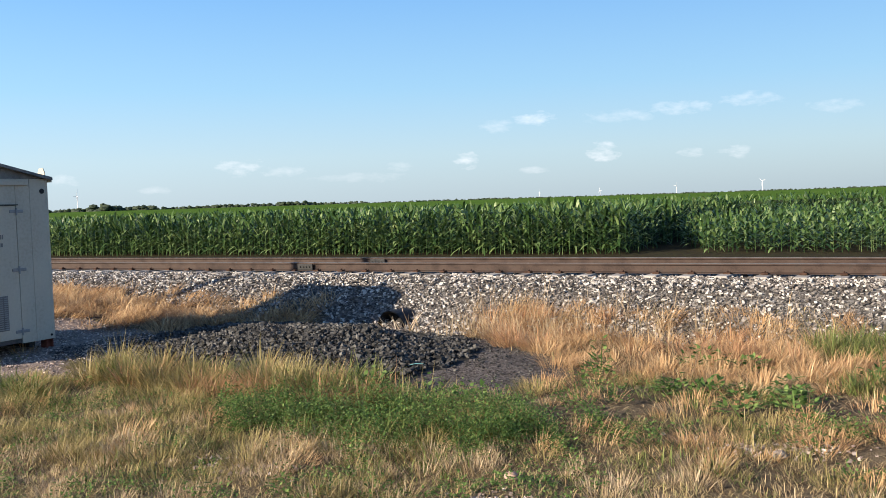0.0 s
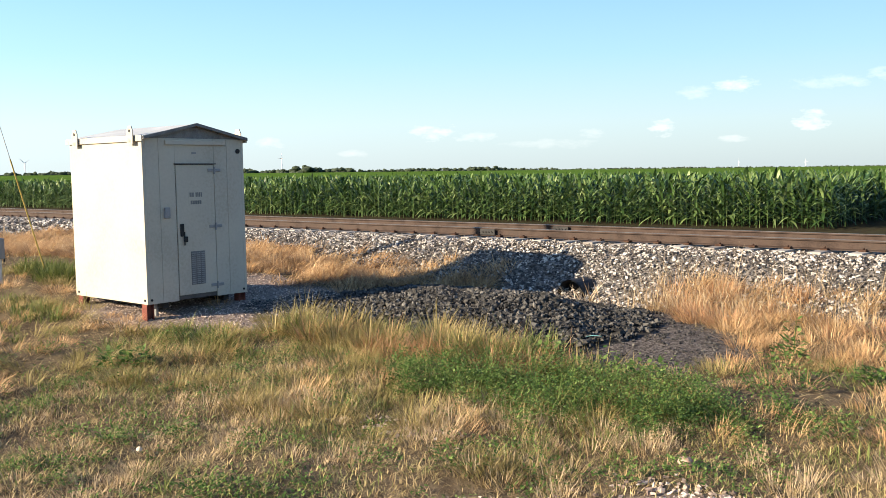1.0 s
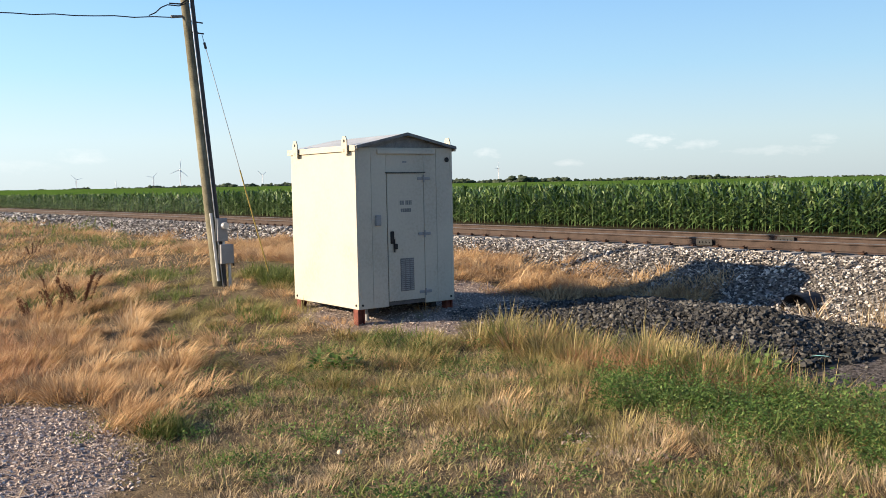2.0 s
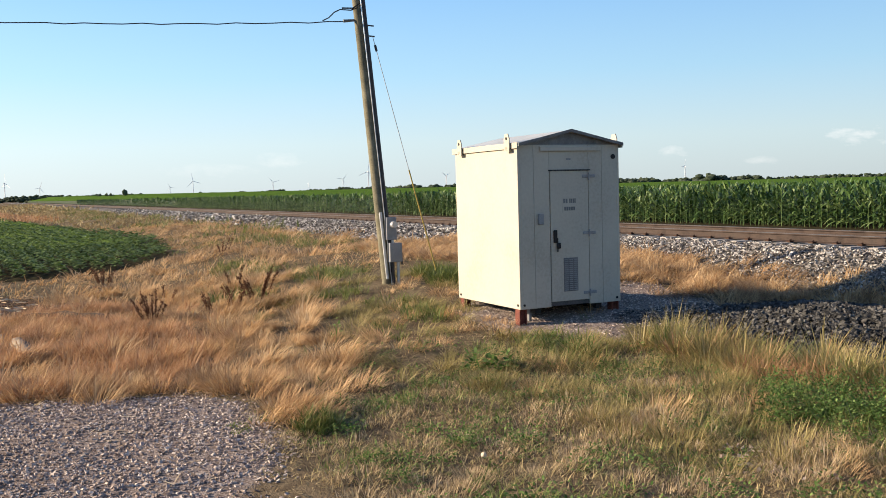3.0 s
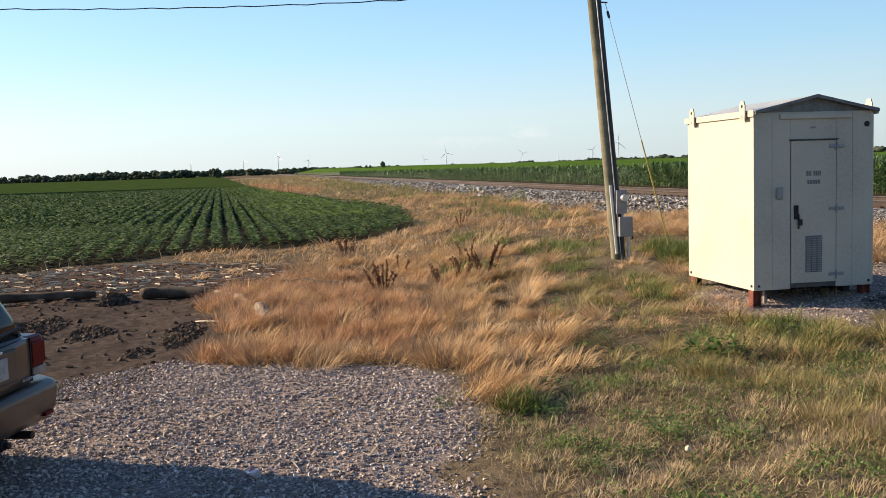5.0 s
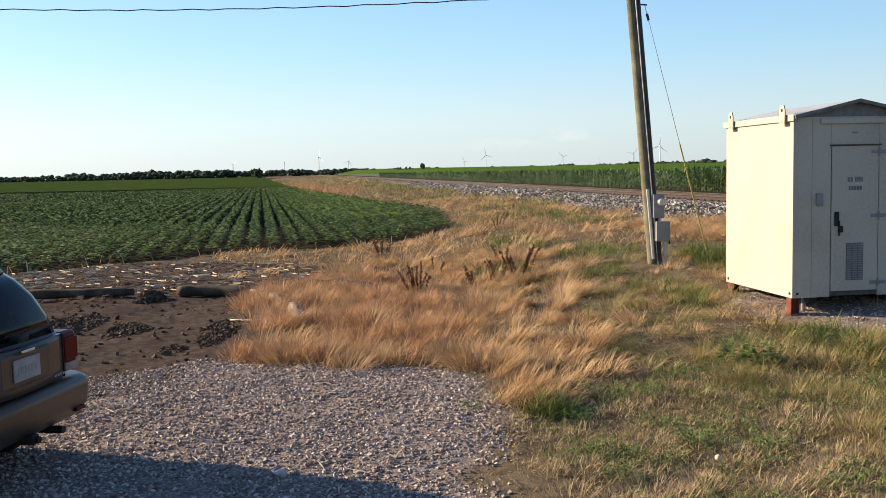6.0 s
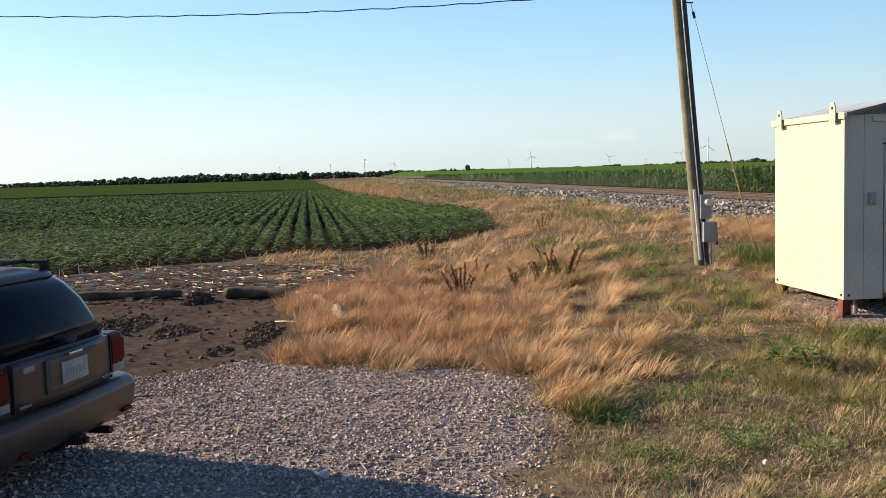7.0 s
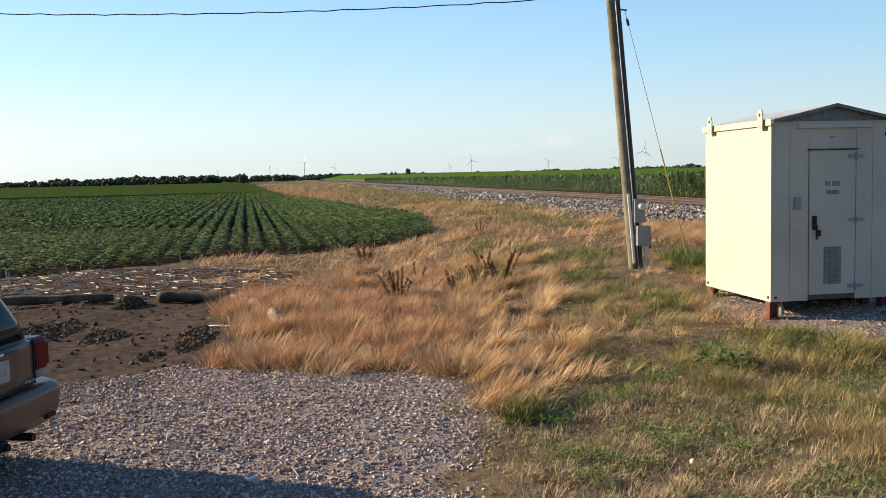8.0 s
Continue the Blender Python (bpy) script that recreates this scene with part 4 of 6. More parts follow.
def build_soy():
    chunks = []
    for x0, x1, dx, count, size in ((-44, -21, .19, 14, .115), (-80, -44, .30, 9, .16), (-130, -80, .60, 6, .22)):
        for r in np.arange(-112, 18):
            x = np.arange(x0, x1, dx)
            x = x + rng.normal(0, .05, len(x))
            y = r * ROW_GAP + ROW_TILT * (x + 25) + rng.normal(0, .025, len(x))
            ok = (inside(x, y, SOY) > .15) & (y > -.42 * np.abs(x) - 4)
            if ok.sum() == 0:
                continue
            x, y = x[ok], y[ok]
            edge = np.clip(inside(x, y, SOY) / 3, .3, 1)
            gap = rng.uniform(0, 1, len(x)) < .6 + .6 * edge
            x, y, edge = x[gap], y[gap], edge[gap]
            if len(x):
                chunks.append(soy_leaves(x, y, (.26 + .18 * edge + .04 * wavy(x, y, 2.0, 51)) * rng.uniform(.85, 1.12, len(x)), count, size))
    ob = raw("soybean_rows", *joined(chunks), M_SOY)
    tagged(ob, "low green soybean plants in long parallel rows", "soybeans", kind="stuff")
    # closed rows: uneven ridges of foliage down the field
    chunks = []
    xs = -np.concatenate([np.arange(40, 90, .6), np.arange(90, 151, 1.2)])
    m = len(xs)
    for r in np.arange(-260, 18):
        y = r * ROW_GAP + ROW_TILT * (xs + 25)
        ok = (inside(xs, y, SOY) > .8) & (y > -.45 * np.abs(xs) - 6)
        if ok.sum() < 2:
            continue
        mid = y + rng.normal(0, .025, m)
        top = .37 + rng.normal(0, 1, m) * np.interp(-xs, (70, 140), (.03, .012))
        wide = np.interp(-xs, (60, 150), (.18, .30)) + rng.normal(0, .02, m)
        v = np.stack([np.stack([xs, mid - wide, np.interp(-xs, (70, 140), (.05, .352))], 1), np.stack([xs, mid - wide * .5, top * .86], 1), np.stack([xs, mid + .02, top], 1), np.stack([xs, mid + wide * .6, top * .8], 1), np.stack([xs, mid + wide, np.interp(-xs, (70, 140), (.05, .352))], 1)], 1).reshape(-1, 3)
        a = np.flatnonzero(ok[:-1] & ok[1:])[:, None] * 5
        chunks.append((v, np.concatenate([a + [k, k + 1, k + 6, k + 5] for k in range(4)]), None))
    tagged(raw("soybean_ridges", *joined(chunks), M_SOY_FAR), "closed soybean rows further down the field", "soybeans", kind="stuff")
    bm = bmesh.new()
    rows = [(-149, -2.2, .35), (-330, -11.5, .36), (-700, -30, .4), (-1400, -64, .4)]
    prev = None
    for xv, yv, z in rows:
        c = [bm.verts.new((xv, yv, 0)), bm.verts.new((xv, yv - .5, z)), bm.verts.new((xv, yv + xv * .55, z)), bm.verts.new((xv, yv + xv * .56, 0))]
        if prev:
            for i in range(3):
                bm.faces.new((prev[i], prev[i + 1], c[i + 1], c[i]))
        prev = c
    bmesh.ops.recalc_face_normals(bm, faces=bm.faces)
    tagged(part("soybean_field", bm, M_SOY_FAR), "far part of the green soybean field", "soybean field", kind="stuff")


build_soy()


# ---------------------------------------------------------------- stone pile and gravel
def pile_z(x, y):
    """Height of the dark stone heap over the ground."""
    u, v = (x + 7.8) / np.where(x > -7.8, 1.8, 2.5), (y - 9.85 + .14 * (x + 7.8)) / 1.55
    m = np.exp(-(np.abs(u) ** 2.6) - np.abs(v) ** 2.2)
    return .36 * m * (1 + .16 * wavy(x, y, .7)) - .01


def build_pile():
    xs, ys = np.arange(-11.4, -3.6, .12), np.arange(7.8, 12.8, .12)
    gx, gy = (a.ravel() for a in np.meshgrid(xs, ys))
    z = gz(gx, gy) + pile_z(gx, gy) - .03
    i = (np.arange(len(ys) - 1)[:, None] * len(xs) + np.arange(len(xs) - 1)[None]).ravel()
    heap = thing("stone_heap", "long low heap of dark crushed stone beside the track", "stone heap", (0, 0, 0), kind="stuff")
    core = raw("core", np.stack([gx, gy, z], 1), np.stack([i, i + 1, i + len(xs) + 1, i + len(xs)], 1), None, M_DARKSTONE, True)
    core.parent = heap
    n = 21000
    x, y = rng.uniform(-11.5, -4.0, n), rng.uniform(7.7, 12.6, n)
    k = pile_z(x, y) > .03 + .05 * rng.uniform(0, 1, n)
    x, y = x[k], y[k]
    s = .042 * rng.uniform(.5, 1.5, len(x))
    ob = raw("stones", *rocks(np.stack([x, y, gz(x, y) + pile_z(x, y) + s * .1], 1), s, .8), M_DARKSTONE)
    ob.parent = heap
    n = 900
    x, y = rng.uniform(-10.5, -5.6, n), rng.uniform(8.8, 11.4, n)
    k = np.flatnonzero(pile_z(x, y) > .1)[:300]
    x, y = x[k], y[k]
    loose_stones(heap, np.stack([x, y, gz(x, y) + pile_z(x, y) + .02], 1), .055 * rng.uniform(.7, 1.35, len(x)), M_DARKSTONE_ONE)
    n = 5000
    x, y = rng.uniform(-11.6, -3.4, n), rng.uniform(7.5, 12.2, n)
    k = inside(x, y, PILE_FLAT) > -.3 * rng.uniform(0, 1, n)
    x, y = x[k], y[k]
    s = .022 * rng.uniform(.5, 1.4, len(x))
    ob = raw("dark_chippings", *rocks(np.stack([x, y, gz(x, y) + s * .2], 1), s, .8), M_DARKSTONE)
    tagged(ob, "scattered dark stone chippings round the heap", "chippings", kind="stuff")


def scatter(poly, n, x0, x1, y0, y1, edge=.3):
    x, y = rng.uniform(x0, x1, n), rng.uniform(y0, y1, n)
    k = inside(x, y, poly) > -edge * rng.uniform(0, 1, n) ** 2
    return x[k], y[k]


def build_gravel():
    chunks = []
    x, y = scatter(LOT, 44000, -11.5, -5.2, -3.6, 2.4)
    k = step(-.75, .1, wavy(x, y, .6, 17) + .5 * wavy(x, y, .23, 18)) > rng.uniform(-.6, 1, len(x))
    x, y = x[k], y[k]
    s = .0165 * rng.uniform(.45, 1.7, len(x))
    chunks.append(rocks(np.stack([x, y, gz(x, y) + s * .15], 1), s))
    x, y = scatter(LOT, 3500, -5.2, 3, 3.5, 5.8)
    s = .024 * rng.uniform(.5, 1.5, len(x))
    chunks.append(rocks(np.stack([x, y, gz(x, y) + s * .15], 1), s))
    for cx, cy, n in ((-1.05, 7.0, 260), (-5.2, 5.0, 200), (-2.2, 4.9, 300), (.1, 4.9, 300)):
        x, y = rng.normal(cx, .35, n), rng.normal(cy, .13, n)
        s = .024 * rng.uniform(.5, 1.6, n)
        chunks.append(rocks(np.stack([x, y, gz(x, y) + s * .15], 1), s))
    x, y = scatter(PAD, 9000, -14, -9, 6, 11)
    s = .019 * rng.uniform(.5, 1.4, len(x))
    chunks.append(rocks(np.stack([x, y, gz(x, y) + s * .15], 1), s))
    ob = raw("gravel_stones", *joined(chunks), M_GRAVEL)
    tagged(ob, "loose grey and tan gravel of the parking lot", "gravel", kind="stuff")
    chunks = []
    x, y = scatter(MUD, 700, -19.5, -9.6, -6, 0)
    s = .03 * rng.uniform(.3, 1.8, len(x)) ** 1.5
    chunks.append(rocks(np.stack([x, y, gz(x, y) + s * .1], 1), s))
    for cx, cy, rx, ry, h, m in ((-15.3, -3.4, 1.1, .5, .05, 1100), (-14.4, -2.4, .6, .35, .05, 700), (-13.4, -1.0, .9, .3, .06, 900), (-12.6, -1.5, .35, .2, .06, 160), (-17.6, -2.6, .35, .3, .20, 500)):
        a, r = rng.uniform(0, 6.28, m), np.sqrt(rng.uniform(0, 1, m))
        x, y = cx + rx * r * np.cos(a), cy + ry * r * np.sin(a)
        s = .03 * rng.uniform(.3, 1.9, m)
        chunks.append(rocks(np.stack([x, y, gz(x, y) + h * (1 - r * r) - .02], 1), s, .9))
    ob = raw("mud_clods", *joined(chunks), surf("mud_clod", [(.050, .036, .026), (.095, .070, .052), (.15, .115, .088)], 3, 40, 1.0, bump=.4, island=.5, spec=.02))
    tagged(ob, "dark broken clods and ridges of mud", "clods", kind="stuff")


build_pile()
build_gravel()


# ---------------------------------------------------------------- grasses and weeds
def tufts(x, y, per, height, spread, width, lean=(0.0, 0.0), up=.92, droop=.25, jit=.3):
    n = len(x)
    X, Y = np.repeat(x, per), np.repeat(y, per)
    Hh = np.repeat(np.broadcast_to(np.asarray(height, float), (n,)) * rng.uniform(.6, 1.25, n), per) * rng.uniform(.55, 1.15, n * per)
    tuft_az = np.repeat(rng.uniform(0, 6.28, n), per)
    az = np.where(rng.uniform(0, 1, n * per) < .5, tuft_az + rng.normal(0, .7, n * per), rng.uniform(0, 6.28, n * per))
    lx = np.cos(az) + lean[0]
    ly = np.sin(az) + lean[1]
    az = np.arctan2(ly, lx)
    r = spread * np.sqrt(rng.uniform(0, 1, n * per))
    a2 = rng.uniform(0, 6.28, n * per)
    bx, by = X + r * np.cos(a2), Y + r * np.sin(a2)
    rise = np.clip(up + rng.normal(0, jit * .25, n * per) - np.repeat(rng.uniform(0, jit, n), per) * .6, .25, .995)
    return blades(np.stack([bx, by, gz(bx, by) - .01], 1), az, Hh, rise, np.clip(droop + rng.normal(0, .1, n * per), 0, .7), width * rng.uniform(.6, 1.4, n * per))


def zone(n, x0, x1, y0, y1, keep):
    x, y = rng.uniform(x0, x1, n), rng.uniform(y0, y1, n)
    k = keep(x, y) > rng.uniform(0, 1, n)
    return x[k], y[k]


def bare(x, y):
    """1 where nothing but grass is, 0 on gravel, mud, heap, field, ballast, shed."""
    b = 1 - step(-.15, .25, inside(x, y, LOT))
    b *= 1 - step(-.2, .25, inside(x, y, MUD))
    b *= 1 - .85 * step(-.3, .3, inside(x, y, LITTER))
    b *= 1 - .97 * step(-.2, .4, inside(x, y, PAD))
    b *= 1 - step(-.25, .2, inside(x, y, PILE_FLAT))
    b *= 1 - step(-.6, .3, inside(x, y, SOY))
    return b * (1 - step(12.55, 13.1, y + .3 * wavy(x, y, 1.5) - .15 * step(-9, -5, x)))


def fluffy(x, y):
    """The pale fluffy dry grass: from the lot's edge over to the bank, and along the track."""
    west = step(-8.6, -10.4, x + .5 * wavy(x, y, 1.7)) * (1 - step(3.9, 5.6, y + .6 * wavy(x, y, 1.1, 1) + .2 * np.clip(x + 16, -4, 4)))
    bank = step(9.6, 10.4, y + .3 * wavy(x, y, 1.2, 3))
    return np.maximum(west, bank)


def clumps(x, y, per, height, rad, swirl=1.0, up=.86, droop=.35, width=.008, turn=None):
    """Domed tussocks: fine plumed blades that lean outwards and are combed one way, tussock by tussock."""
    n = len(x)
    if turn is None:
        turn = 2.2 + 1.7 * wavy(x, y, 1.5, 7) + rng.normal(0, 1.1, n)
    size = rng.uniform(.55, 1.3, n)
    rads, hs = rad * size, height * (.35 + .65 * size) * rng.uniform(.75, 1.2, n)
    X, Y, R, Hh, T = (np.repeat(v, per) for v in (x, y, rads, hs, turn))
    k = n * per
    u, a = np.sqrt(rng.uniform(0, 1, k)), rng.uniform(0, 6.28, k)
    bx, by = X + R * u * np.cos(a), Y + R * u * np.sin(a)
    az = np.arctan2(u * np.sin(a) + swirl * np.sin(T), u * np.cos(a) + swirl * np.cos(T)) + rng.normal(0, .4, k)
    ln = Hh * (1 - .4 * u * u) * rng.uniform(.65, 1.12, k)
    rise = np.clip(up - .22 * u + rng.normal(0, .06, k), .2, .99)
    return blades(np.stack([bx, by, gz(bx, by) - .015], 1), az, ln, rise, np.clip(droop + rng.normal(0, .1, k), 0, .7), width * rng.uniform(.6, 1.5, k))


def reddish(x, y):
    """Where the dry grass turns rusty: along the lot and round the logs."""
    return step(-10.3, -11.6, x + .5 * wavy(x, y, .9, 31)) * (1 - step(1.6, 3.0, y + .6 * wavy(x, y, 1.0, 32)))


def olive_zone(x, y):
    """Half-green grass between the pole, the shed and the lot."""
    return step(3.2, 5.0, y + .5 * wavy(x, y, 1.2, 41)) * (1 - step(8.2, 9.2, y))


def build_grass():
    straw, rust, pale, dim, green, olive = [], [], [], [], [], []
    # thin straw over the whole dry ground by the lot, towards the pole and the field
    x, y = zone(4600, -22, -7.5, -1.5, 7.5, lambda a, b: bare(a, b) * fluffy(a, b) * (.25 + .75 * step(-.3, .3, wavy(a, b, .8, 33))))
    straw.append(tufts(x, y, 12, .22, .17, .0075, (.1, 0), .80, .34, .8))
    # tussocks: rusty by the lot, golden beyond, laid over in swirls
    x, y = zone(1500, -19, -8.2, -.8, 4.6, lambda a, b: bare(a, b) * reddish(a, b) * step(-.5, .1, wavy(a, b, .6, 34)))
    rust.append(clumps(x, y, 78, .38, .20, .35, .95, .16, .0065))
    x, y = zone(1150, -22, -8.0, -.4, 7.0, lambda a, b: bare(a, b) * fluffy(a, b) * (1 - .75 * reddish(a, b)) * step(-.25, .2, wavy(a, b, .75, 35)))
    straw.append(clumps(x, y, 105, .50, .19, .85, .91, .30, .0072))
    x, y = zone(130, -11.4, -8.1, .4, 3.2, lambda a, b: bare(a, b) * step(-.2, .1, .35 - np.abs(inside(a, b, LOT) + .4)))
    straw.append(clumps(x, y, 110, .40, .17, .8, .91, .3, .007))
    for cx, cy, h, t in ((-12.6, 2.35, .72, .6), (-12.35, 2.55, .66, .9), (-12.9, 2.2, .55, .2), (-14.6, 4.3, .62, 2.4), (-10.6, 3.0, .5, 2.9), (-17.2, 4.9, .6, 2.0)):
        straw.append(clumps(np.array([cx]), np.array([cy]), 220, h, .26, 1.3, .90, .36, .0075, np.array([t])))
    # strip between the beans and the bank
    x, y = zone(900, -60, -20, -2, 12.6, lambda a, b: bare(a, b) * step(-.3, .25, wavy(a, b, 1.6, 36)))
    straw.append(clumps(x, y, 46, .62, .42, 1.0, .88, .36, .016))
    x, y = zone(5200, -60, -20, -2, 12.6, lambda a, b: bare(a, b) * (.4 + .6 * step(-.3, .4, wavy(a, b, 2.3))))
    straw.append(tufts(x, y, 7, .32, .24, .02, (.2, .1), .80, .35, .6))
    x, y = zone(5200, -150, -60, -4, 12.6, lambda a, b: bare(a, b) * (.5 + .5 * wavy(a, b, 5)))
    dim.append(tufts(x, y, 7, .5, .5, .055, (.3, .1), .85, .3, .5))
    x, y = zone(3600, -420, -150, -16, 13, lambda a, b: bare(a, b))
    dim.append(tufts(x, y, 6, .7, 1.2, .24, (.3, .1), .85, .3, .5))
    x, y = zone(700, -165, -92, -3, 5, lambda a, b: step(-.6, .2, 2.2 - np.abs(b - 3.2 - .065 * (a + 95))))
    rust.append(tufts(x, y, 9, .85, .6, .06, (.1, 0), .92, .2, .5))
    # dense tussocks behind the shed, along the bank
    x, y = zone(620, -27, -9.6, 9.0, 12.9, lambda a, b: bare(a, b) * step(9.2, 9.9, b + .4 * wavy(a, b, 1.5)))
    straw.append(clumps(x, y, 105, .66, .27, 1.4, .84, .42, .009))
    x, y = zone(2200, -26, -10.0, 8.8, 13.2, lambda a, b: bare(a, b) * step(9.2, 10.2, b + .4 * wavy(a, b, 1.5)))
    straw.append(tufts(x, y, 11, .42, .2, .009, (.6, -.2), .82, .38, .5))
    # dry grass by the bank in front of the ballast
    east = lambda a, b: bare(a, b) * step(8.6, 9.9, b + .5 * wavy(a, b, 1.4) + .10 * a)
    x, y = zone(620, -6.6, 6, 8.2, 12.9, lambda a, b: east(a, b) * (.25 + .75 * step(-.4, .1, wavy(a, b, .9, 37))))
    straw.append(clumps(x, y, 115, .42, .25, .7, .91, .26, .006))
    x, y = zone(170, -6.6, 4, 10.6, 12.8, lambda a, b: east(a, b) * step(-.1, .3, wavy(a, b, .8, 38)))
    rust.append(clumps(x, y, 80, .50, .22, .5, .93, .2, .008))
    x, y = zone(2600, -6.6, 6, 8.4, 13.1, lambda a, b: east(a, b))
    dim.append(tufts(x, y, 11, .24, .17, .008, (.2, -.1), .78, .34, .6))
    x, y = zone(190, -6.9, -3.2, 11.5, 13.1, lambda a, b: 1 - step(-6.4, -3.4, a) * .6)
    pale.append(tufts(x, y, 8, .55, .14, .005, (.1, 0), .97, .08, .2))
    x, y = zone(45, -3.4, 3, 11.8, 12.9, lambda a, b: bare(a, b))
    pale.append(tufts(x, y, 6, .55, .1, .006, (.1, 0), .97, .1, .15))
    # matted cover all over the verge
    x, y = zone(6800, -14, 6, 1.2, 10.5, lambda a, b: bare(a, b) * (1 - .6 * fluffy(a, b)))
    dim.append(tufts(x, y, 9, .12, .19, .0085, (.2, 0), .62, .38, .7))
    x, y = zone(4200, -26, -10, -1, 12, lambda a, b: bare(a, b))
    dim.append(tufts(x, y, 8, .18, .22, .012, (.3, 0), .62, .38, .7))
    # mixed tussocks of the verge, half green and half dry
    x, y = zone(520, -10.5, -3.4, 4.4, 7.9, lambda a, b: bare(a, b) * (.2 + .8 * step(-.3, .2, wavy(a, b, .7, 42))))
    olive.append(clumps(x, y, 90, .24, .22, .4, .94, .16, .005))
    x, y = zone(420, -18, -9.5, 3.6, 8.4, lambda a, b: bare(a, b) * olive_zone(a, b) * step(-.1, .35, wavy(a, b, 1.1, 43)))
    olive.append(clumps(x, y, 85, .40, .25, .9, .86, .36, .0075))
    x, y = zone(330, -17, -4.5, 4.6, 8.2, lambda a, b: bare(a, b) * step(-.1, .3, wavy(a, b, .6, 44)))
    straw.append(clumps(x, y, 76, .27, .20, .5, .92, .2, .0055))
    x, y = zone(150, -9.6, -4.6, 7.1, 7.95, lambda a, b: bare(a, b) * step(-.4, .1, wavy(a, b, .6, 45)))
    olive.append(clumps(x, y, 95, .50, .17, .35, .95, .14, .007))
    x, y = zone(36, -8.8, -5.0, 6.9, 7.7, lambda a, b: bare(a, b))
    rust.append(clumps(x, y, 70, .44, .16, .3, .95, .14, .0065))
    x, y = zone(560, -5, 6, 6.2, 10.2, lambda a, b: bare(a, b) * (.15 + .85 * step(-.1, .3, wavy(a, b, .8, 9))))
    straw.append(clumps(x, y, 85, .27, .21, .6, .92, .22, .005))
    x, y = zone(330, -5, 6, 5.6, 9.4, lambda a, b: bare(a, b) * step(-.2, .3, wavy(a, b, .8, 46)))
    olive.append(clumps(x, y, 80, .22, .20, .4, .94, .16, .005))
    # bleached stubble in front, in tufts with soil between
    x, y = zone(420, -7.8, 5, 4.3, 6.1, lambda a, b: bare(a, b) * step(-.2, .25, wavy(a, b, .7, 5)) * step(-.9, .1, .7 - np.abs(b - 5.25 - .2 * wavy(a, b, 1.3, 47))))
    pale.append(clumps(x, y, 80, .19, .17, .25, .965, .08, .0042))
    x, y = zone(420, -9, -4.6, 1.9, 5.2, lambda a, b: bare(a, b) * step(-.1, .3, wavy(a, b, .6, 2)) * (1 - .8 * fluffy(a, b)))
    pale.append(clumps(x, y, 70, .12, .17, .3, .95, .1, .0042))
    x, y = zone(7200, -9.5, 4, 1.8, 6.8, lambda a, b: bare(a, b) * (1 - .7 * fluffy(a, b)))
    dim.append(tufts(x, y, 10, .10, .14, .0058, (.1, 0), .88, .18, .6))
    x, y = zone(2900, -9, 3, 2.0, 6.4, lambda a, b: bare(a, b) * step(-.25, .3, wavy(a, b, .6, 23)) * (1 - .8 * fluffy(a, b)))
    green.append(tufts(x, y, 10, .10, .11, .0075, (.1, 0), .85, .2, .5))
    # green grass mixed in
    x, y = zone(3300, -12, 6, 2.2, 9.5, lambda a, b: bare(a, b) * step(-.05, .45, wavy(a, b, .8, 3)) * (1 - .8 * fluffy(a, b)))
    green.append(tufts(x, y, 11, .20, .12, .0085, (.1, 0), .88, .25, .5))
    x, y = zone(1700, -160, -34, 2, 12.6, lambda a, b: bare(a, b) * step(.0, .5, wavy(a, b, 4, 5)) * step(5, 9, b))
    green.append(tufts(x, y, 9, .6, .5, .045, (.2, 0), .9, .25, .4))
    x, y = zone(900, -48, -20, 5, 12.4, lambda a, b: bare(a, b) * step(.1, .5, wavy(a, b, 2.2, 6)))
    green.append(tufts(x, y, 12, .34, .3, .016, (.2, 0), .86, .3, .4))
    for cx, cy, rx, ry, n, h in ((-8.15, 2.4, .20, .16, 46, .26), (-7.4, 7.6, .7, .25, 46, .42), (-6.1, 7.4, .6, .3, 50, .44), (-4.6, 6.6, 1.6, .7, 80, .36), (-5.7, 7.75, .35, .2, 40, .5), (-13.4, 5.9, .8, .4, 30, .26), (-14.6, 6.0, 1.0, .5, 22, .26), (-12.5, 4.9, .8, .4, 16, .22), (-19, 4.2, 1.5, .8, 60, .3),
                                 (-9.9, 6.2, .8, .4, 45, .32), (-17.2, 7.9, .7, .4, 90, .40), (-16.0, 7.6, .5, .3, 80, .42), (-9.0, 7.4, .5, .2, 30, .42), (-8.4, 1.75, .2, .06, 14, .06), (-16.4, 5.6, .7, .4, 26, .32),
                                 (-.6, 11.6, .7, .6, 130, .5), (1.2, 11.4, 1.2, .8, 160, .5), (-.2, 9.6, .6, .4, 60, .34), (-20, 6.5, 1.4, .9, 80, .35), (-24, 5.5, 2.2, .8, 80, .3), (-33, 9, 5, 1.2, 120, .4)):
        a, r = rng.uniform(0, 6.28, n), np.sqrt(rng.uniform(0, 1, n))
        green.append(tufts(cx + rx * r * np.cos(a), cy + ry * r * np.sin(a), 14, h, .10, .010, (.1, 0), .92, .25, .3))
